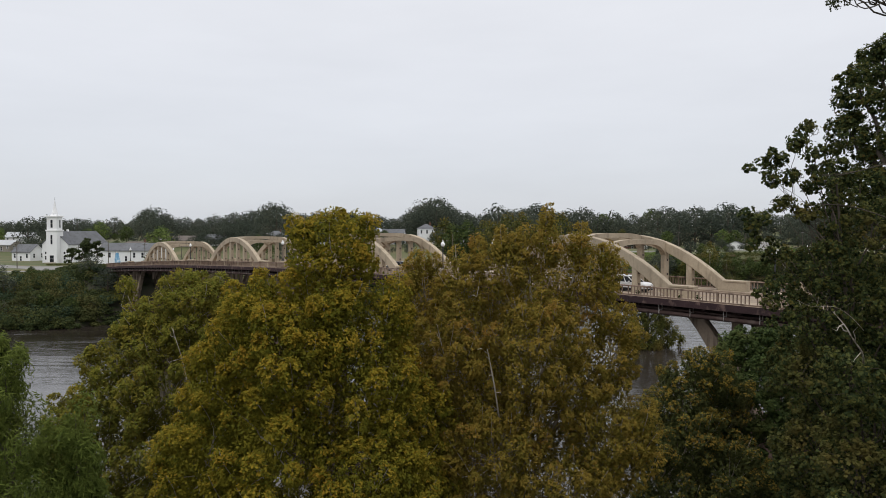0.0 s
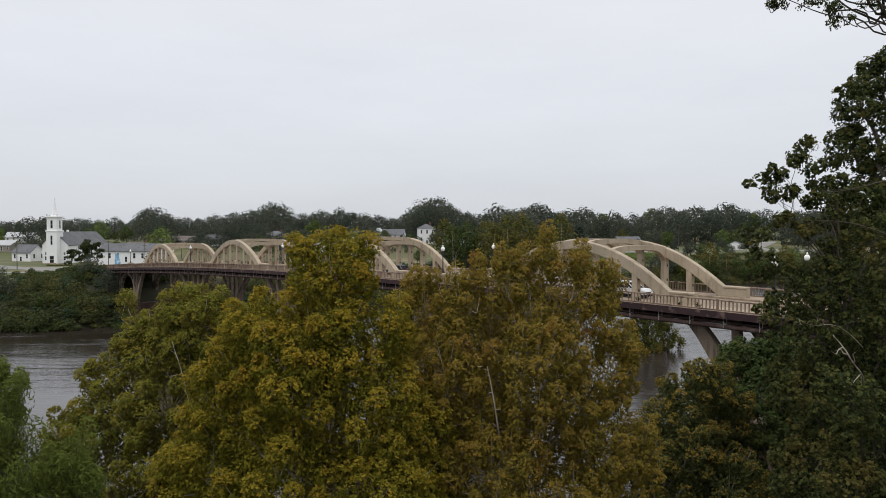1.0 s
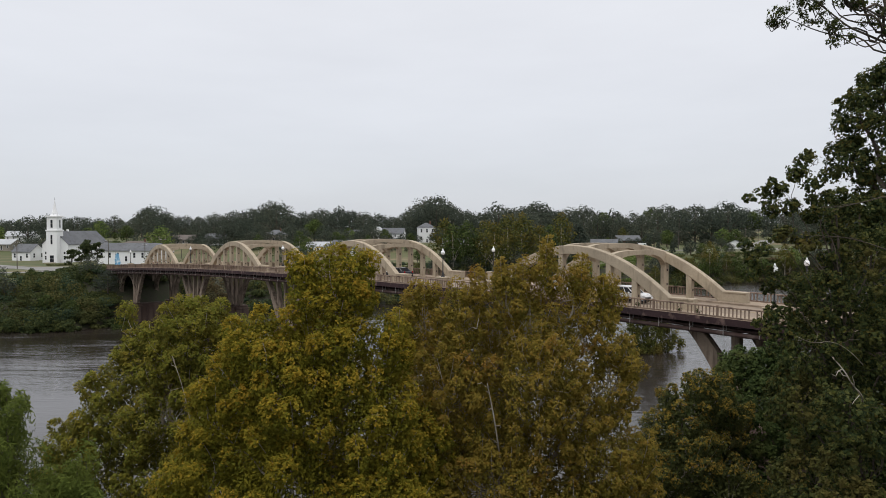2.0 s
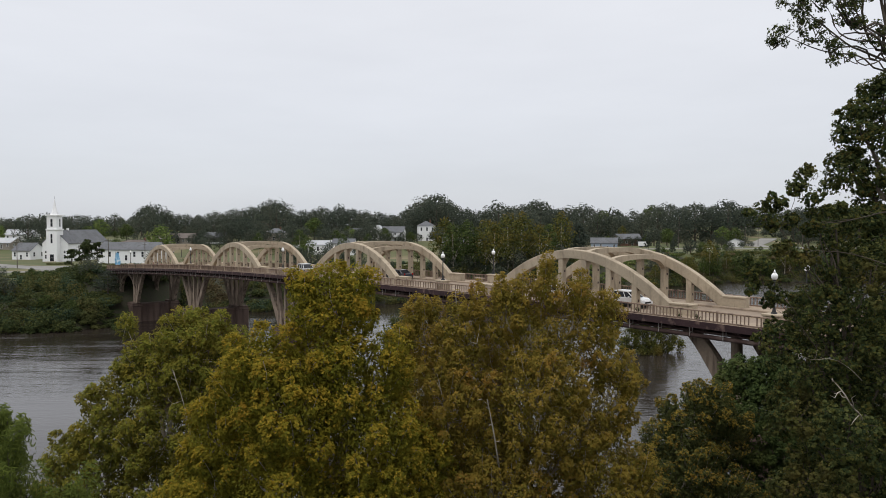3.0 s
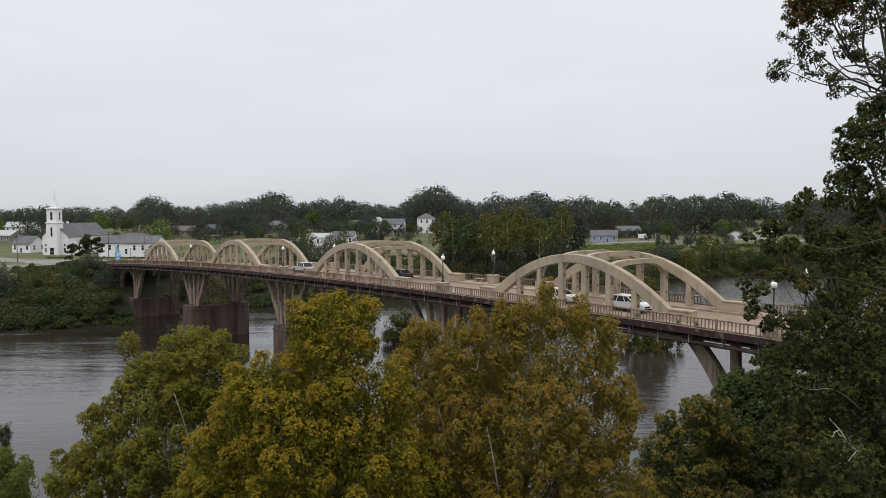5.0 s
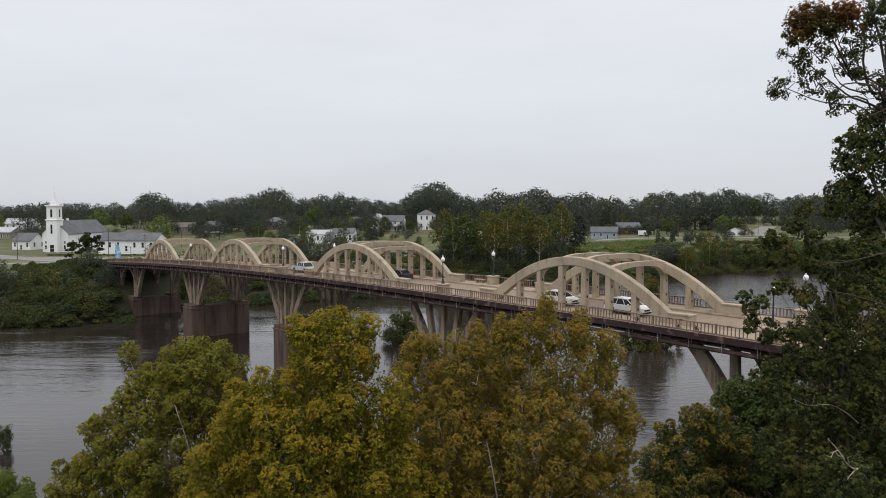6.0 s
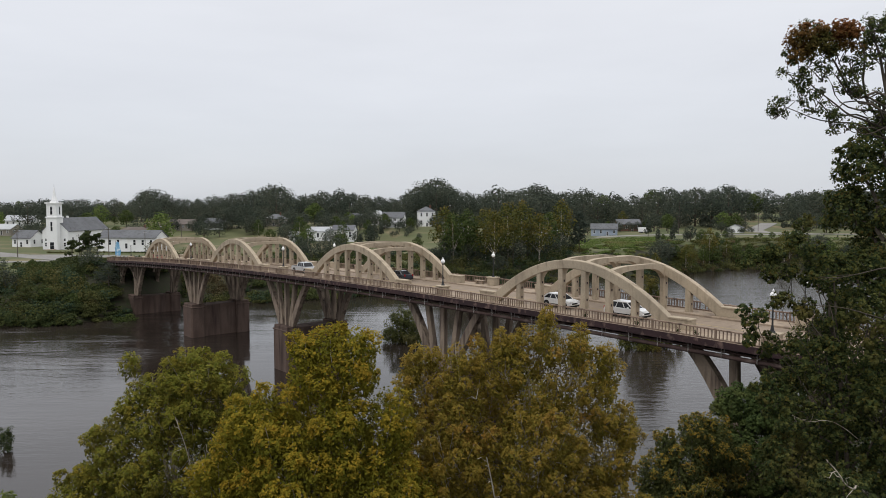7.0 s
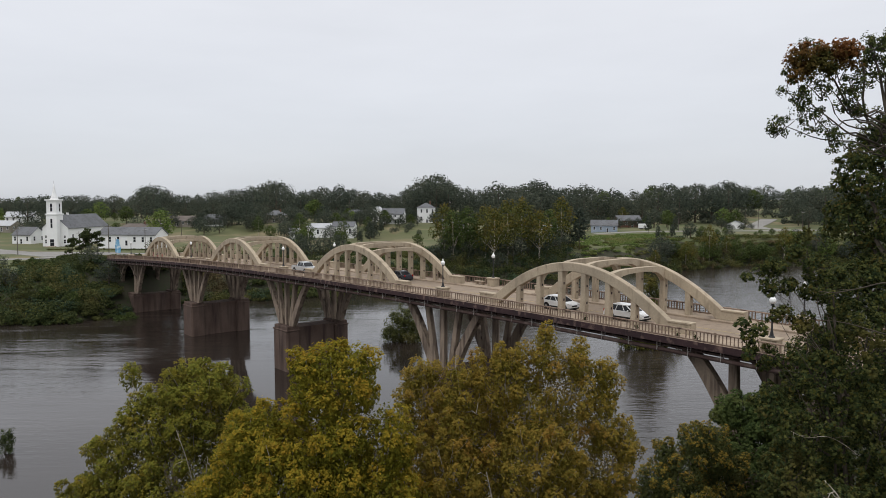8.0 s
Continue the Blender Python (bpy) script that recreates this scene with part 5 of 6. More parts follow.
for _ in range(190):
    x, y = rng.uniform(-102, -70), rng.uniform(164, 204)
    u = (x - 22.36) * math.cos(radians(40.317)) + (y - 62.56) * math.sin(radians(40.317))
    v = -(x - 22.36) * math.sin(radians(40.317)) + (y - 62.56) * math.cos(radians(40.317))
    if u < -3 and ground_z(x, y) > -17.6:
        low = 0.45 if u > -10 and v < 176 else 1.0
        heaps[str(rng.choice(["dark", "dark", "blue", "olive"]))].append((x, y, (1.5 + 2.4 * rng.random()) * low, 2.0 + 1.4 * rng.random()))
thicket("shrubs", "dense dark green shrubs on the far river bank", SHRUB, heaps["dark"], 0.48, 210, 301)
thicket("shrubs", "olive green shrubs on the far river bank", OLIVE_SHRUB, heaps["olive"], 0.48, 210, 305)
thicket("shrubs", "blue-green shrubs on the far river bank", BLUE_SHRUB, heaps["blue"], 0.48, 210, 306)
thicket("shrubs", "brown dry shrubs at the far waterline", BROWN_SHRUB, heaps["brown"], 0.48, 210, 307)
thicket("shrubs", "fresh light green growth on the river bank", GREEN_GROWTH, heaps["fresh"], 0.45, 200, 308)
for b in np.arange(310, 560, 16.0):
    plant(int(rng.choice([5, 1, 3, 0])), b + rng.normal(0, 5), 338 + rng.normal(0, 6) + 0.04 * b, rng.uniform(0.16, 0.34))
for b in np.arange(300, 600, 8.0):
    plant(int(rng.choice([1, 3, 3, 4, 8, 7])), b + rng.normal(0, 4), shore(b) + rng.uniform(4, 16), rng.uniform(0.36, 0.78))
for b in np.arange(-640, -440, 22.0):
    plant(int(rng.choice([1, 3, 0])), b + rng.normal(0, 6), 178 - 0.06 * (b + 440) + rng.normal(0, 8), rng.uniform(0.3, 0.45))
places = []
for b in np.arange(-720, 700, 8.0):
    for y in (535, 600, 690):
        yy = y + rng.normal(0, 14)
        x = b * yy / 1000 + rng.normal(0, 3)
        if abs(x - np.interp(yy, [424, 456, 490, 530, 570], [222, 206, 216, 240, 264])) > 15 or yy > 580:
            places.append((x, yy, 5 + 5 * rng.random(), 5 + 4 * rng.random()))
thicket("woods", "dark green belt of woods behind the town", FAR_HAZE_LEAF, places, 1.6, 110, 303)
places = [(x, y, 1.5 + 2.5 * rng.random(), 2 + 2 * rng.random()) for x, y in zip(rng.uniform(-45, 40, 90), rng.uniform(14, 46, 90)) if y < np.interp(x, *NEAR_BANK)]
thicket("undergrowth", "dark green undergrowth on the near bank", SHRUB, places, 0.3, 260, 302)

# ---- houses beyond the river ----
WHITE_WALL = surface("white_painted_boards", (0.88, 0.88, 0.88), (0.82, 0.82, 0.82), (0.70, 0.69, 0.66), 0.1, 16.0, 0.7, (0.6, 0.6, 0.2), (0.62, 0.8), 0.15)
GREY_ROOF = surface("grey_shingle_roof", (0.15, 0.155, 0.165), (0.12, 0.122, 0.13), (0.09, 0.09, 0.095), 0.2, 4.0, 0.9)
PALE_ROOF = surface("pale_metal_roof", (0.45, 0.46, 0.48), (0.38, 0.39, 0.40), None, 0.2, 4.0, 0.6)
BROWN_ROOF = surface("brown_shingle_roof", (0.12, 0.10, 0.09), (0.16, 0.135, 0.12), None, 0.2, 4.0, 0.9)
BLUE_WALL = surface("blue_grey_siding", (0.33, 0.38, 0.46), (0.28, 0.33, 0.41), None, 0.2, 4.0, 0.7)
TAN_WALL = surface("tan_siding", (0.30, 0.27, 0.23), (0.24, 0.215, 0.18), None, 0.2, 4.0, 0.8)
BRICK_WALL = surface("red_brick_wall", (0.19, 0.095, 0.07), (0.14, 0.08, 0.06), None, 0.3, 5.0, 0.9)
WINDOW, _n, _l, _b = nodes_of("dark_window_glass", 0.1, 0.0, 0.22)
_b.inputs["Base Color"].default_value = (0.02, 0.022, 0.026, 1)
POLE_WOOD = surface("grey_pole_wood", (0.13, 0.11, 0.09), (0.09, 0.08, 0.07), None, 0.5, 8.0, 0.9)
BLUE_CLOTH = surface("blue_banner_cloth", (0.12, 0.33, 0.55), (0.30, 0.50, 0.68), (0.7, 0.75, 0.78), 0.8, 5.0, 0.8)


def walls_and_roof(top, w, d, h, rise, wall, roof, hip=False, z=0.0):
    """Walls with gables (or a hipped roof), ridge along x, eaves overhanging; adds both to top."""
    bm = bmesh.new()
    if hip:
        box(bm, -w / 2, w / 2, -d / 2, d / 2, z - 2.0, z + h)
    else:
        prism(bm, [(-d / 2, z - 2.0), (d / 2, z - 2.0), (d / 2, z + h), (0, z + h + rise), (-d / 2, z + h)], -w / 2, w / 2)
    part("wall", bm, wall, top)
    o, t = 0.45, 0.22
    bm = bmesh.new()
    if hip:
        low = [bm.verts.new((sx * (w / 2 + o), sy * (d / 2 + o), z + h - 0.05)) for sx, sy in ((-1, -1), (1, -1), (1, 1), (-1, 1))]
        r = max(0.3, (w - d) / 2)
        a, b = bm.verts.new((-r, 0, z + h + rise)), bm.verts.new((r, 0, z + h + rise))
        for f in ((low[0], low[1], b, a), (low[1], low[2], b), (low[2], low[3], a, b), (low[3], low[0], a), tuple(low[::-1])):
            bm.faces.new(f)
    else:
        s = rise / (d / 2)
        prism(bm, [(-d / 2 - o, z + h - s * o + 0.02), (0, z + h + rise + 0.02), (d / 2 + o, z + h - s * o + 0.02), (d / 2 + o, z + h - s * o + t), (0, z + h + rise + t), (-d / 2 - o, z + h - s * o + t)], -w / 2 - o, w / 2 + o)
    part("roof", bm, roof, top)


def opening(top, name, x, y, z, w, h, face, frame_mat):
    """A framed window or door on the front (-y) or on the right side (+x)."""
    bm, fr = bmesh.new(), bmesh.new()
    if face == "front":
        box(bm, x - w / 2, x + w / 2, y - 0.05, y + 0.03, z, z + h)
        for a in ((x - w / 2 - 0.1, x - w / 2, z - 0.1, z + h + 0.1), (x + w / 2, x + w / 2 + 0.1, z - 0.1, z + h + 0.1), (x - w / 2, x + w / 2, z + h, z + h + 0.1), (x - w / 2, x + w / 2, z - 0.1, z), (x - w / 2, x + w / 2, z + h / 2 - 0.04, z + h / 2 + 0.04)):
            box(fr, a[0], a[1], y - 0.09, y + 0.02, a[2], a[3])
    else:
        box(bm, x - 0.03, x + 0.05, y - w / 2, y + w / 2, z, z + h)
        for a in ((y - w / 2 - 0.1, y - w / 2, z - 0.1, z + h + 0.1), (y + w / 2, y + w / 2 + 0.1, z - 0.1, z + h + 0.1), (y - w / 2, y + w / 2, z + h, z + h + 0.1), (y - w / 2, y + w / 2, z - 0.1, z), (y - w / 2, y + w / 2, z + h / 2 - 0.04, z + h / 2 + 0.04)):
            box(fr, x - 0.02, x + 0.09, a[0], a[1], a[2], a[3])
    pane = part(name, bm, WINDOW, top)
    part("frame", fr, frame_mat, pane)


def house(label, bearing, dist, w, d, h, rise, turn, wall, roof, hip=False, storeys=1, porch=False, chimney=False, sink=0.0):
    top = new("house")
    walls_and_roof(top, w, d, h, rise, wall, roof, hip)
    per = h / storeys
    n = max(2, int(w / 3.4))
    for s in range(storeys):
        for i in range(n):
            x = -w / 2 + w * (i + 0.5) / n
            if s == 0 and i == n // 2:
                opening(top, "door", x, -d / 2, 0.1, 1.0, 2.1, "front", WHITE_WALL)
            else:
                opening(top, "window", x, -d / 2, s * per + 0.35 * per, 1.0, per * 0.45, "front", WHITE_WALL)
        for i in range(2):
            opening(top, "window", w / 2, -d / 4 + d / 2 * i, s * per + 0.35 * per, 0.95, per * 0.45, "side", WHITE_WALL)
    if porch:
        part("porch_roof", boxed(-w * 0.45, w * 0.45, -d / 2 - 2.6, -d / 2 - 0.1, 2.7, 2.95), roof, top)
        part("porch_floor", boxed(-w * 0.45, w * 0.45, -d / 2 - 2.5, -d / 2 - 0.1, -0.8, 0.1), WHITE_WALL, top)
        for i in range(5):
            x = -w * 0.43 + w * 0.86 * i / 4
            part("porch_post", boxed(x - 0.1, x + 0.1, -d / 2 - 2.45, -d / 2 - 2.25, 0.1, 2.7), WHITE_WALL, top)
    if chimney:
        part("chimney", boxed(w * 0.2, w * 0.2 + 0.8, -0.4, 0.4, h, h + rise + 1.0, bevel=0.03), BRICK_WALL, top)
    top.matrix_basis = Matrix.Translation(spot(bearing * dist / 1000, dist, -sink)) @ Matrix.Rotation(radians(turn), 4, "Z")
    return tagged(top, label, "house", "houses beyond the river")


def church():
    top = new("church")
    z0 = 0.0
    # nave: ridge runs back from the front gable
    L, W, H, R = 34.0, 11.6, 8.2, 5.5
    bm = bmesh.new()
    prism(bm, [(-W / 2, -2), (W / 2, -2), (W / 2, H), (0, H + R), (-W / 2, H)], 0, L, "y")
    part("wall", bm, WHITE_WALL, top, "white boarded nave wall")
    s, o, t = R / (W / 2), 0.45, 0.25
    bm = bmesh.new()
    prism(bm, [(-W / 2 - o, H - s * o + 0.02), (0, H + R + 0.02), (W / 2 + o, H - s * o + 0.02), (W / 2 + o, H - s * o + t), (0, H + R + t), (-W / 2 - o, H - s * o + t)], -0.3, L + 0.4, "y")
    part("roof", bm, GREY_ROOF, top, "grey shingle roof")
    part("vent", boxed(-0.4, 0.4, 9.5, 10.3, H + R, H + R + 1.0, bevel=0.04), WHITE_WALL, top)
    for i in range(6):
        opening(top, "window", W / 2, 3.5 + i * 5.2, 1.6, 1.1, 3.6, "side", WHITE_WALL)
    for x in (-4.2, 4.2):
        opening(top, "window", x, 0, 3.8, 0.8, 1.0, "front", WHITE_WALL)
        opening(top, "window", x, 0, 1.4, 0.9, 1.6, "front", WHITE_WALL)
    # tower in two stages, belfry and short spire
    w = 2.4
    tower = part("tower", boxed(-w, w, -2.6, 2 * w - 2.6, -2, 14.2), WHITE_WALL, top, "square white boarded tower")
    part("belfry", boxed(-w + 0.2, w - 0.2, -2.4, 2 * w - 2.8, 14.2, 20.2), WHITE_WALL, tower)
    for zz in (13.9, 20.1):
        part("cornice", boxed(-w - 0.3, w + 0.3, -2.9, 2 * w - 2.3, zz, zz + 0.55, bevel=0.08), WHITE_WALL, tower)
    bm = bmesh.new()
    for r0, r1, z0, z1 in ((1.9, 1.35, 20.65, 21.5), (1.35, 0.75, 21.5, 23.4), (0.75, 0.05, 23.4, 27.6)):
        bmesh.ops.create_cone(bm, cap_ends=True, segments=4 if z0 < 21 else 8, radius1=r0, radius2=r1, depth=z1 - z0, matrix=Matrix.Translation((0, 0.15, (z0 + z1) / 2)) @ Matrix.Rotation(radians(45), 4, "Z"))
    part("spire", bm, WHITE_WALL, tower, "slender white spire on a flared base")
    part("finial", mesh_to_bm([tube([(0, 0.15, 27.2), (0, 0.15, 28.8)], [0.06, 0.03], 6)]), IRON, tower)
    opening(tower, "louvre", 0, -2.4, 15.4, 0.95, 3.4, "front", WHITE_WALL)
    opening(tower, "louvre", w - 0.2, 0.0, 15.4, 0.95, 3.4, "side", WHITE_WALL)
    opening(tower, "window", 0, -2.6, 8.2, 0.85, 4.0, "front", WHITE_WALL)
    opening(tower, "door", 0, -2.6, 0.3, 1.8, 3.0, "front", WHITE_WALL)
    part("steps", boxed(-1.8, 1.8, -5.2, -2.61, -2, 0.25), FOOTWAY, top)
    top.matrix_basis = Matrix.Translation(spot(-170.4, 309)) @ Matrix.Rotation(radians(-2), 4, "Z")
    return tagged(top, "white boarded church with square tower and grey roof", "church")


def mesh_to_bm(pieces):
    me = mesh_from("work", pieces)
    bm = bmesh.new()
    bm.from_mesh(me)
    bpy.data.meshes.remove(me)
    return bm


church()
house("long white church hall with grey roof", -441, 300, 26, 10, 4.6, 2.9, -8, WHITE_WALL, GREY_ROOF, sink=-1.2)
house("white hall with broad grey roof behind the church", -436, 350, 21, 13, 5.4, 3.4, -8, WHITE_WALL, BROWN_ROOF, hip=True, chimney=True)
house("small white house with grey roof beside the church", -589, 332, 10.5, 9, 4.2, 3.4, -15, WHITE_WALL, GREY_ROOF)
house("low house with pale metal roof", -622, 400, 15, 10, 3.2, 2.6, -10, TAN_WALL, PALE_ROOF)
house("pale-roofed house behind bare yard", -597, 440, 17, 10, 3.4, 3.0, 10, WHITE_WALL, PALE_ROOF)
house("low brown-roofed house among trees", -371, 420, 17, 10, 3.2, 2.6, -8, TAN_WALL, BROWN_ROOF)
house("house with white front porch", -322, 425, 12, 9, 3.4, 2.6, 4, TAN_WALL, GREY_ROOF, porch=True)
house("grey house with hipped roof", -237, 440, 12, 9, 4.4, 3.0, -6, TAN_WALL, GREY_ROOF, hip=True, chimney=True)
house("narrow white shed by the trees", -210, 380, 6, 7, 3.4, 2.0, 8, WHITE_WALL, PALE_ROOF)
house("white cottage with pale roof", -172, 388, 16, 8, 5.0, 2.2, 6, WHITE_WALL, PALE_ROOF)
house("white cottage half hidden by trees", -140, 386, 12, 8, 6.0, 2.4, -6, WHITE_WALL, GREY_ROOF)
house("grey-roofed house among trees", -122, 480, 12, 9, 5.2, 2.8, 5, TAN_WALL, GREY_ROOF)
house("white-gabled house on the slope", -92, 490, 9, 10, 6.0, 4.0, 80, WHITE_WALL, PALE_ROOF, storeys=2)
house("white two-storey house with front porch", -70, 450, 14, 9, 6.0, 3.4, -6, WHITE_WALL, GREY_ROOF, storeys=2, porch=True)
house("tall white two-storey house with hipped roof", -24, 465, 11, 10, 9.8, 3.2, 8, WHITE_WALL, GREY_ROOF, hip=True, storeys=2, chimney=True)
house("brown house with a deep porch", 14, 400, 12, 9, 4.6, 3.2, 5, TAN_WALL, GREY_ROOF, porch=True)
house("tan house half hidden by trees", 152, 400, 9, 8, 3.6, 2.4, -5, TAN_WALL, PALE_ROOF)
house("blue-grey house with grey roof on the grass", 229, 428, 15.5, 9, 4.0, 3.0, -12, BLUE_WALL, GREY_ROOF)
house("red brick house behind the lawn", 262, 480, 16, 9, 4.6, 3.2, 4, BRICK_WALL, GREY_ROOF)
house("white house with pale roof by the road", 416, 448, 9, 9, 3.2, 2.2, 62, WHITE_WALL, GREY_ROOF)


def box_trailer():
    top = new("box_trailer")
    part("body", boxed(-2.6, 2.6, -1.2, 1.2, 0.8, 3.5, bevel=0.06), WHITE_WALL, top)
    for x in (-1.4, -0.6, 1.8):
        for y in (-1.1, 0.85):
            bm = bmesh.new()
            bmesh.ops.create_cone(bm, cap_ends=True, segments=12, radius1=0.42, radius2=0.42, depth=0.25, matrix=Matrix.Translation((x, y + 0.12, 0.42)) @ Matrix.Rotation(radians(90), 4, "X"))
            part("wheel", bm, IRON, top)
    top.matrix_basis = Matrix.Translation(spot(284 * 0.445, 445)) @ Matrix.Rotation(radians(5), 4, "Z")
    return tagged(top, "white box trailer parked by the road", "trailer")


box_trailer()


def utility_pole():
    top = new("utility_pole")
    link_part("pole", mesh_from("pole", [tube([(0, 0, -1), (0, 0, 10.5)], [0.17, 0.11], 8)]), POLE_WOOD, top, smooth=True)
    part("crossarm", boxed(-1.2, 1.2, -0.08, 0.08, 9.6, 9.78), POLE_WOOD, top)
    for x in (-1.05, -0.4, 0.4, 1.05):
        part("insulator", boxed(x - 0.05, x + 0.05, -0.05, 0.05, 9.78, 9.95, bevel=0.015), GLOBE, top)
    return tagged(top, "grey wooden utility pole with crossarm", "utility pole", "poles along the road")


pole = utility_pole()
for i, (b, y, s) in enumerate(((-606, 262, 1.0), (-518, 268, 0.8), (-476, 270, 1.05), (-424, 272, 0.9), (-401, 300, 1.05), (-372, 350, 1.0), (-250, 400, 1.0), (335, 420, 1.1), (448, 470, 1.2), (511, 440, 1.1), (430, 500, 1.2), (10, 440, 1.4))):
    m = Matrix.Translation(spot(b * y / 1000, y)) @ Matrix.Rotation(0.4 * i, 4, "Z")
    ob = pole if i == 0 else copy_thing(pole, m)
    if i == 0:
        pole.matrix_basis = m
    ob.scale = (s, s, s)


def banner():
    top = new("banner")
    link_part("pole", mesh_from("pole", [tube([(0, 0, 0), (0, 0, 6.2)], [0.07, 0.05], 6)]), IRON, top)
    bm = bmesh.new()
    prism(bm, [(-0.2, 0.8), (1.6, 0.6), (1.9, 2.4), (1.5, 4.2), (1.2, 5.6), (0.6, 5.9), (0.1, 5.5), (-0.3, 3.6)], -0.05, 0.05, "y")
    part("cloth", bm, BLUE_CLOTH, top)
    return tagged(top, "blue and white banner on a pole", "banner")


b_ob = banner()
b_ob.matrix_basis = Matrix.Translation(spot(-466 * 0.262, 262))


# trees in the gardens, kept clear of the fronts that show
FRONTS = ((-560, 70, 330), (-446, 68, 320), (-371, 22, 420), (-322, 16, 425), (-237, 16, 440), (-205, 10, 385), (-180, 18, 395), (-140, 14, 392), (-92, 10, 490), (-70, 17, 450), (-24, 15, 465), (14, 14, 400), (229, 22, 430), (262, 12, 480), (284, 8, 445), (470, 24, 600), (440, 34, 470), (-60, 40, 440))
placed = 0
while placed < 100:
    b, y = rng.uniform(-620, 620), rng.uniform(345, 520)
    if any(abs(b - f[0]) < f[1] + 6 and y < f[2] + 10 for f in FRONTS) or (b > 190 and y < 452):
        continue
    plant(int(rng.choice([0, 1, 2, 3, 5, 6, 1])), b, y, rng.uniform(0.35, 0.8))
    placed += 1
for b, y, f in (((407, 436, 0.3), (427, 438, 0.26), (404, 430, 0.28), (412, 432, 0.22), (424, 436, 0.3), (438, 440, 0.3), (396, 450, 0.5), (-66, 405, 0.22), (-52, 400, 0.2), (-90, 410, 0.25), (-34, 392, 0.24), (-110, 400, 0.3), (-62, 420, 0.45), (-84, 425, 0.5), (-46, 415, 0.35), (-98, 380, 0.4), (-160, 372, 0.6), (-122, 372, 0.5), (-212, 405, 0.75), (-168, 415, 0.8), (-118, 425, 0.7), (-104, 440, 0.7), (-200, 420, 0.8), (-48, 470, 0.7), (-8, 430, 0.6), (-270, 400, 0.7), (-345, 400, 0.55), (252, 462, 0.4)) +
        ((264, 468, 0.45), (276, 470, 0.5), (246, 470, 0.6), (206, 440, 0.6), (290, 480, 0.6), (-57, 428, 0.5), (-36, 432, 0.42), (-80, 438, 0.62), (-97, 432, 0.72), (-14, 446, 0.45), (-50, 408, 0.3), (-72, 400, 0.26), (-112, 448, 0.8), (-6, 452, 0.7), (6, 420, 0.5), (-136, 405, 0.5), (-232, 424, 0.5), (-252, 432, 0.6), (-306, 412, 0.5), (-330, 414, 0.45), (-356, 410, 0.5), (-384, 412, 0.6))):
    plant(1, b, y, f)
# rough tall grass and brambles on the right bank slope
places = []
for b in np.arange(190, 320, 4.0):
    for y in (325, 338, 352, 366, 380):
        yy = y + rng.normal(0, 4)
        places.append((b * yy / 1000, yy, 0.6 + 0.8 * rng.random(), 2.5 + 2.0 * rng.random()))
thicket("rough_grass", "light green rough growth on the river bank", GREEN_GROWTH, places, 0.5, 120, 304)


places = [(b * y / 1000, y, 0.7 + 0.4 * rng.random(), 1.0) for b, y in zip(np.arange(-562, -528, 2.4), rng.normal(286, 0.6, 40))]
places += [(b * y / 1000, y, 0.8 + 0.5 * rng.random(), 1.1) for b, y in zip(np.arange(-500, -400, 6.0), rng.normal(285, 0.5, 40))]
thicket("hedge", "low clipped dark hedge before the church", SHRUB, places, 0.3, 120, 311)


# dark ragged pines in front of the church
for i, (b, y, h) in enumerate(((-526, 212, 7.6), (-514, 208, 8.6), (-502, 210, 9.0), (-493, 212, 8.2), (-508, 214, 7.8))):
    x = b * y / 1000
    bx, by, bz = spot(x, y)
    r = np.random.default_rng(400 + i)
    tree("pine_tree", "ragged dark pine with a thin bare trunk", "tree", (bx, by, bz), [(x + r.normal(0, 0.9), y + r.normal(0, 0.8), bz + h * f, 1.15, 1.1, 0.5) for f in (0.5, 0.62, 0.72, 0.82, 0.9, 0.97)],
         60, 40, 0.45, 0.36, BARK_DARK, SHRUB, 410 + i, trunk=0.14, twigs=0.5, rise=0.8)


# ---- vehicles on the bridge ----
def paint(name, c, metal=0.0):
    m, n, l, b = nodes_of(name, 0.28, metal, 0.5)
    b.inputs["Coat Weight"].default_value = 0.5
    l.new(blend(n, l, 0.3, c, ramp_node(n, l, noise_node(n, l, 3.0), 0.3, 0.7, (0.7, 0.68, 0.65), (1, 1, 1)), "MULTIPLY"), b.inputs["Base Color"])
    return m


CAR_WHITE, CAR_DARK, CAR_SILVER = paint("white_car_paint", (0.80, 0.80, 0.80)), paint("dark_blue_car_paint", (0.02, 0.025, 0.04)), paint("silver_car_paint", (0.55, 0.56, 0.58), 0.3)
TYRE = surface("black_tyre", (0.02, 0.02, 0.02), (0.03, 0.03, 0.03), None, 2.0, 20.0, 0.9)
RIM = surface("grey_wheel_rim", (0.45, 0.45, 0.46), (0.35, 0.35, 0.36), None, 2.0, 20.0, 0.4, metal=0.8)
TAIL, _n, _l, _b = nodes_of("red_tail_light", 0.2)
_b.inputs["Base Color"].default_value = (0.35, 0.01, 0.01, 1)
HEAD, _n, _l, _b = nodes_of("clear_head_light", 0.1)
_b.inputs["Base Color"].default_value = (0.75, 0.76, 0.78, 1)


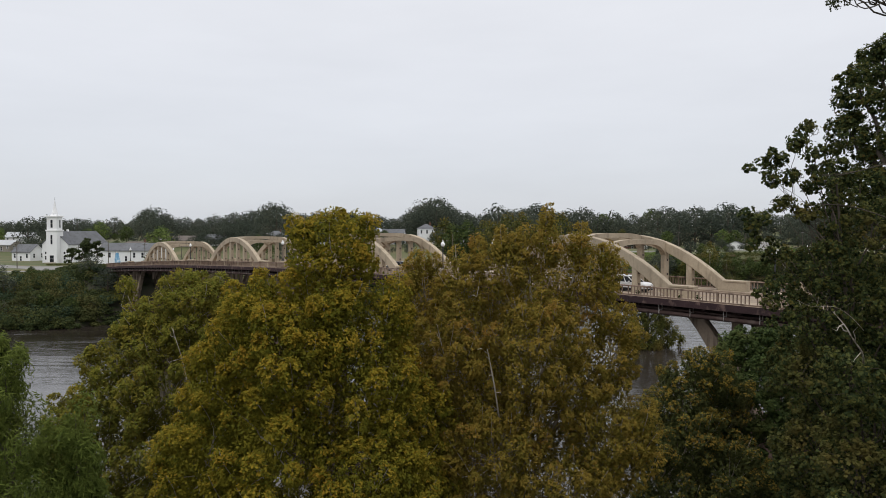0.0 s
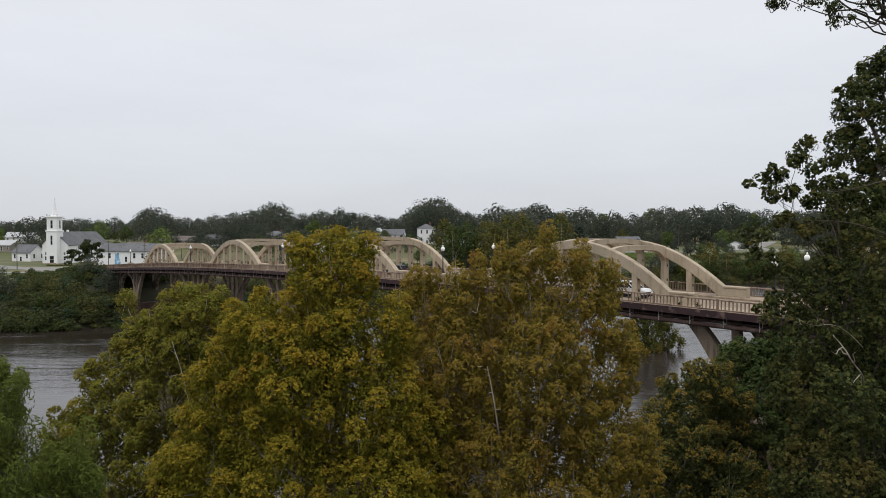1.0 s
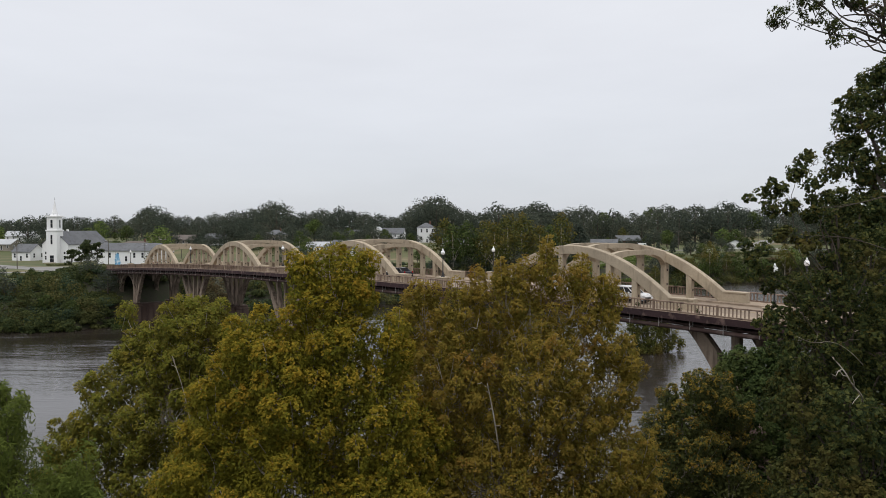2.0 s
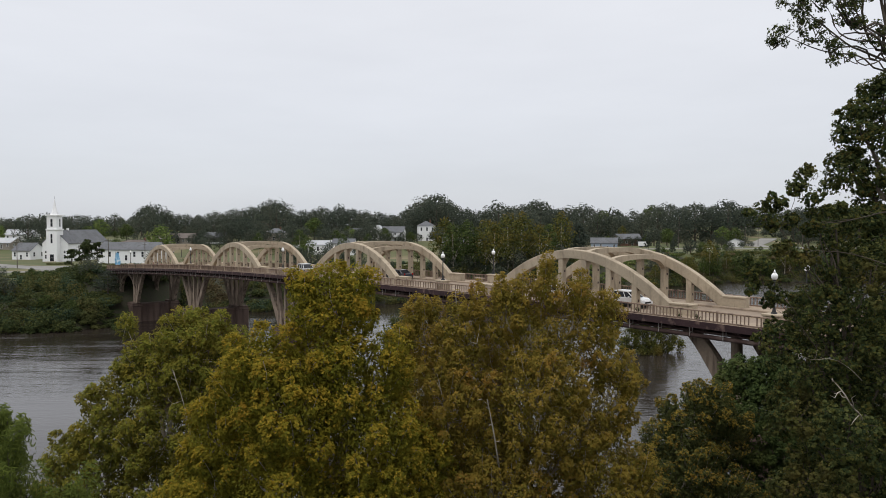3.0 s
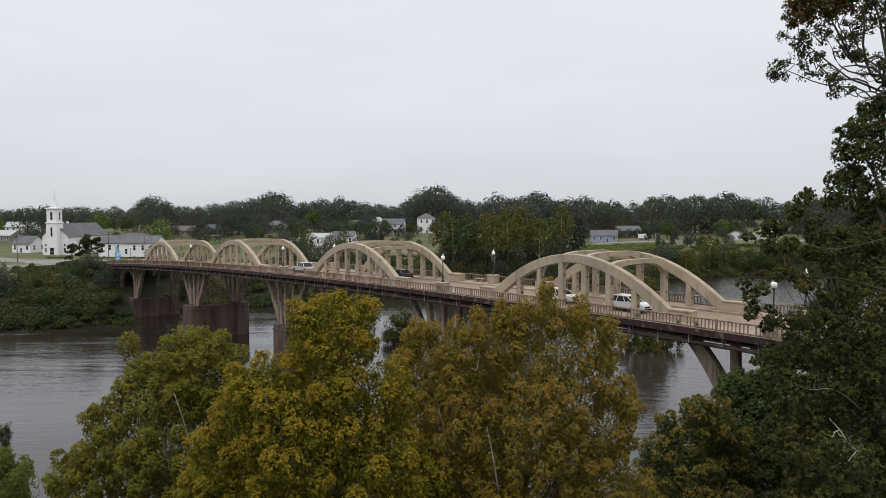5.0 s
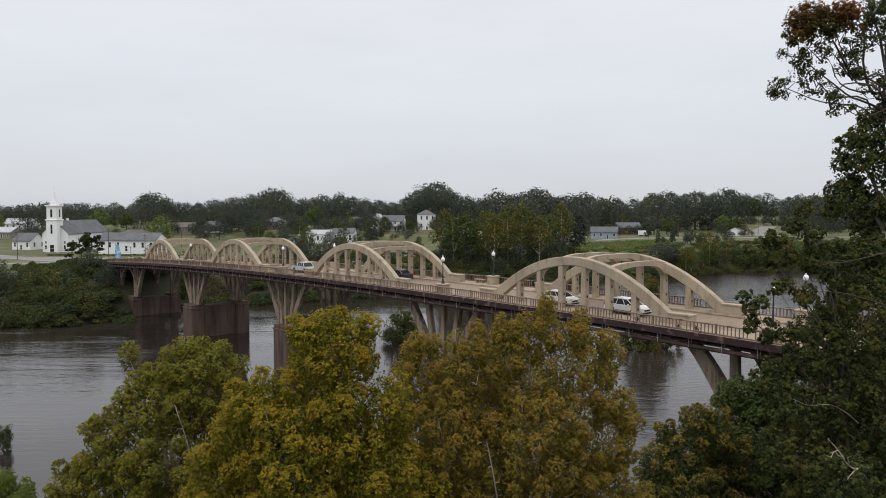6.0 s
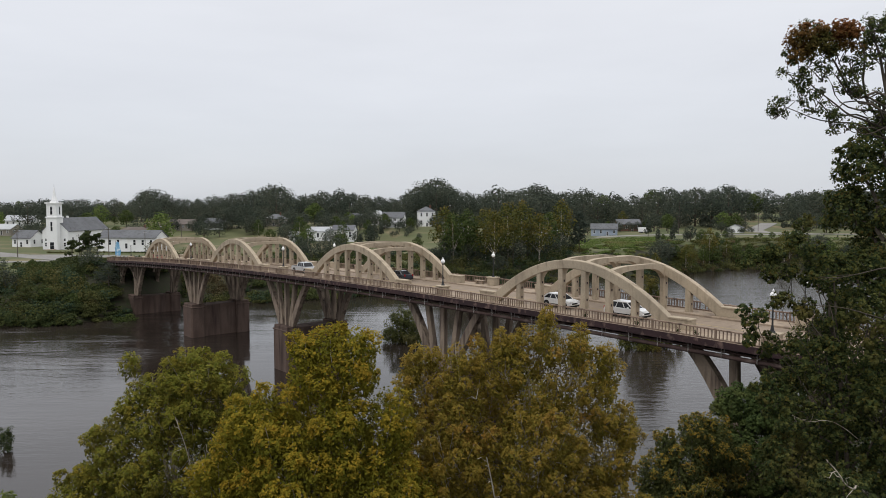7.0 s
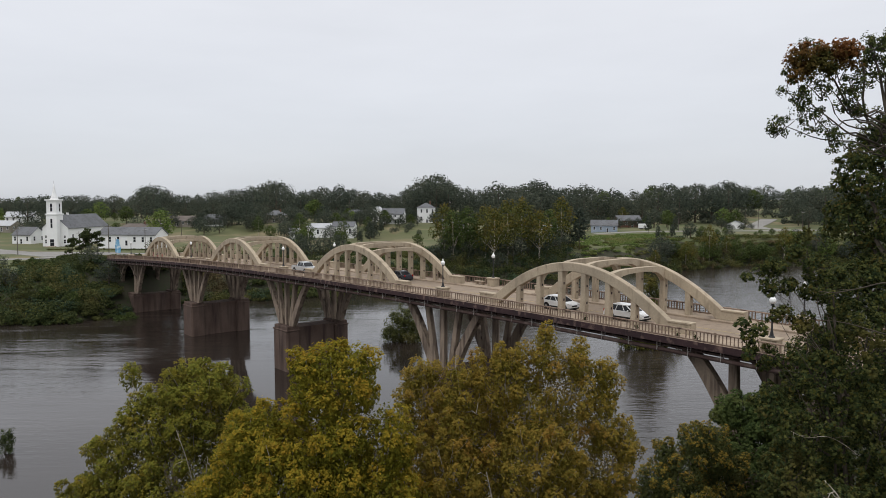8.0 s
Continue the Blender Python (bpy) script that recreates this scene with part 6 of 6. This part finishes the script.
def vehicle(name, label, width, lower, cabin, paint_mat, axles, wheel=0.36, bed=None):
    """A road vehicle, nose towards +y: lower body and cabin from side outlines of (y, z), glazed on all sides."""
    top = new(name)
    hw = width / 2
    bm = bmesh.new()
    prism(bm, lower, -hw, hw)
    bmesh.ops.bevel(bm, geom=[e for e in bm.edges], offset=0.07, segments=2, affect="EDGES")
    part("body", bm, paint_mat, top)
    bm = bmesh.new()
    prism(bm, cabin, -hw + 0.10, hw - 0.10)
    zt = max(z for _, z in cabin)
    for v in bm.verts:
        if v.co.z > zt - 0.25:
            v.co.x *= 0.84
    bmesh.ops.bevel(bm, geom=[e for e in bm.edges], offset=0.05, segments=2, affect="EDGES")
    part("glazing", bm, WINDOW, top, "dark tinted glass")
    zb = min(z for _, z in cabin)
    ys = sorted(y for y, z in cabin if z > zt - 0.25)
    yb = sorted(y for y, z in cabin if z <= zb + 0.1)
    xl, xu = hw - 0.085, (hw - 0.10) * 0.84 + 0.015
    bm = boxed(-xu - 0.01, xu + 0.01, ys[0] - 0.06, ys[-1] + 0.06, zt - 0.07, zt + 0.035, bevel=0.03)
    part("roof", bm, paint_mat, top)
    for sx in (-1, 1):
        for f, wide in ((0.0, 0.16), (0.36, 0.07), (0.70, 0.07), (1.0, 0.08)):
            lo, up = yb[0] + 0.06 + (yb[-1] - yb[0] - 0.12) * f, ys[0] + (ys[-1] - ys[0]) * f
            v, q = tube([(sx * xl, lo, zb - 0.02), (sx * xu, up, zt - 0.03)], [wide * 0.7, wide * 0.55], 4)
            link_part("pillar", mesh_from("pillar", [(v, q)]), paint_mat, top)
    if bed:
        part("bed_floor", boxed(-hw + 0.12, hw - 0.12, bed[0], bed[1], bed[2] - 0.02, bed[2] + 0.012), TYRE, top, "dark load bed")
    for y in axles:
        for sx in (-1, 1):
            bm = bmesh.new()
            turn = Matrix.Translation((sx * (hw - 0.07), y, wheel)) @ Matrix.Rotation(radians(90), 4, "Y")
            bmesh.ops.create_cone(bm, cap_ends=True, segments=18, radius1=wheel, radius2=wheel, depth=0.24, matrix=turn)
            w = part("wheel", bm, TYRE, top, "black tyre")
            bm = bmesh.new()
            bmesh.ops.create_cone(bm, cap_ends=True, segments=14, radius1=wheel * 0.62, radius2=wheel * 0.55, depth=0.27, matrix=turn)
            part("rim", bm, RIM, w, "grey wheel rim")
            bm = bmesh.new()
            bmesh.ops.create_cone(bm, cap_ends=True, segments=18, radius1=wheel + 0.09, radius2=wheel + 0.09, depth=0.2, matrix=Matrix.Translation((sx * (hw - 0.085), y, wheel + 0.02)) @ Matrix.Rotation(radians(90), 4, "Y"))
            part("wheel_arch", bm, TYRE, top, "dark wheel arch")
    nose, tail = max(y for y, _ in lower), min(y for y, _ in lower)
    part("grille", boxed(-hw * 0.5, hw * 0.5, nose - 0.08, nose + 0.012, 0.48, 0.64, bevel=0.02), TYRE, top, "black grille")
    part("underbody", boxed(-hw + 0.03, hw - 0.03, tail + 0.12, nose - 0.12, 0.2, 0.40), TYRE, top, "dark underbody")
    for sx in (-1, 1):
        part("sill", boxed(sx * (hw - 0.02) - 0.03, sx * (hw - 0.02) + 0.03, axles[0] + wheel + 0.1, axles[1] - wheel - 0.1, 0.26, 0.46, bevel=0.015), TYRE, top, "black sill")
        part("mirror", boxed(sx * (hw + 0.06) - 0.09, sx * (hw + 0.06) + 0.09, axles[1] - 0.75, axles[1] - 0.6, 1.0, 1.14, bevel=0.03), paint_mat, top)
        part("head_light", boxed(sx * hw * 0.72 - 0.16, sx * hw * 0.72 + 0.16, nose - 0.10, nose + 0.015, 0.68, 0.84, bevel=0.02), HEAD, top)
        part("tail_light", boxed(sx * hw * 0.82 - 0.10, sx * hw * 0.82 + 0.10, tail - 0.015, tail + 0.08, 0.75, 1.02, bevel=0.02), TAIL, top)
    return tagged(top, label, "car" if name == "car" else "pickup truck" if name == "pickup_truck" else "suv")


def set_on_road(ob, x, y, back=False):
    ob.matrix_basis = B @ Matrix.Translation((x, y, deck_z(y) - 0.10)) @ Matrix.Rotation(math.pi if back else 0.0, 4, "Z")


SUV_LOW = [(-2.3, 0.32), (2.25, 0.32), (2.32, 0.62), (2.2, 0.90), (1.15, 1.00), (-2.15, 1.03), (-2.34, 0.7)]
SUV_CAB = [(-2.12, 0.98), (1.30, 0.98), (0.40, 1.56), (-1.30, 1.60)]
suv = vehicle("suv", "white suv on the bridge roadway", 1.9, SUV_LOW, SUV_CAB, CAR_WHITE, (-1.4, 1.4))
set_on_road(suv, 3.2, 9.1, back=True)
hatch = vehicle("car", "white hatchback on the bridge roadway", 1.8, [(-2.05, 0.30), (2.0, 0.30), (2.08, 0.58), (1.95, 0.85), (0.95, 1.0), (-1.95, 1.02), (-2.1, 0.6)], [(-1.95, 0.98), (1.15, 0.98), (0.2, 1.50), (-1.2, 1.50)], CAR_WHITE, (-1.25, 1.3), 0.33)
set_on_road(hatch, 3.2, 18.0, back=True)
dark = vehicle("car", "dark blue saloon car on the bridge roadway", 1.82, [(-2.3, 0.28), (2.25, 0.28), (2.33, 0.55), (2.15, 0.80), (0.95, 0.95), (-1.6, 0.97), (-2.3, 0.92), (-2.36, 0.55)], [(-1.75, 0.93), (1.15, 0.93), (0.35, 1.42), (-1.0, 1.44)], CAR_DARK, (-1.4, 1.4), 0.33)
set_on_road(dark, 7.2, 53.4)
truck = vehicle("pickup_truck", "silver crew-cab pickup truck on the bridge roadway", 2.0, [(-2.9, 0.45), (2.8, 0.45), (2.9, 0.75), (2.8, 1.12), (1.35, 1.20), (-2.9, 1.20), (-2.95, 0.8)], [(-0.9, 1.16), (1.6, 1.16), (0.95, 1.85), (-0.65, 1.87)], CAR_SILVER, (-1.85, 1.85), 0.40, (-2.75, -1.0, 1.20))
set_on_road(truck, 3.2, 75.7, back=True)
red = vehicle("car", "red saloon car at the far end of the bridge", 1.82, [(-2.3, 0.28), (2.25, 0.28), (2.33, 0.55), (2.15, 0.80), (0.95, 0.95), (-1.6, 0.97), (-2.3, 0.92), (-2.36, 0.55)], [(-1.75, 0.93), (1.15, 0.93), (0.35, 1.42), (-1.0, 1.44)], paint("red_car_paint", (0.30, 0.02, 0.02)), (-1.4, 1.4), 0.33)
set_on_road(red, 7.0, 164.0)
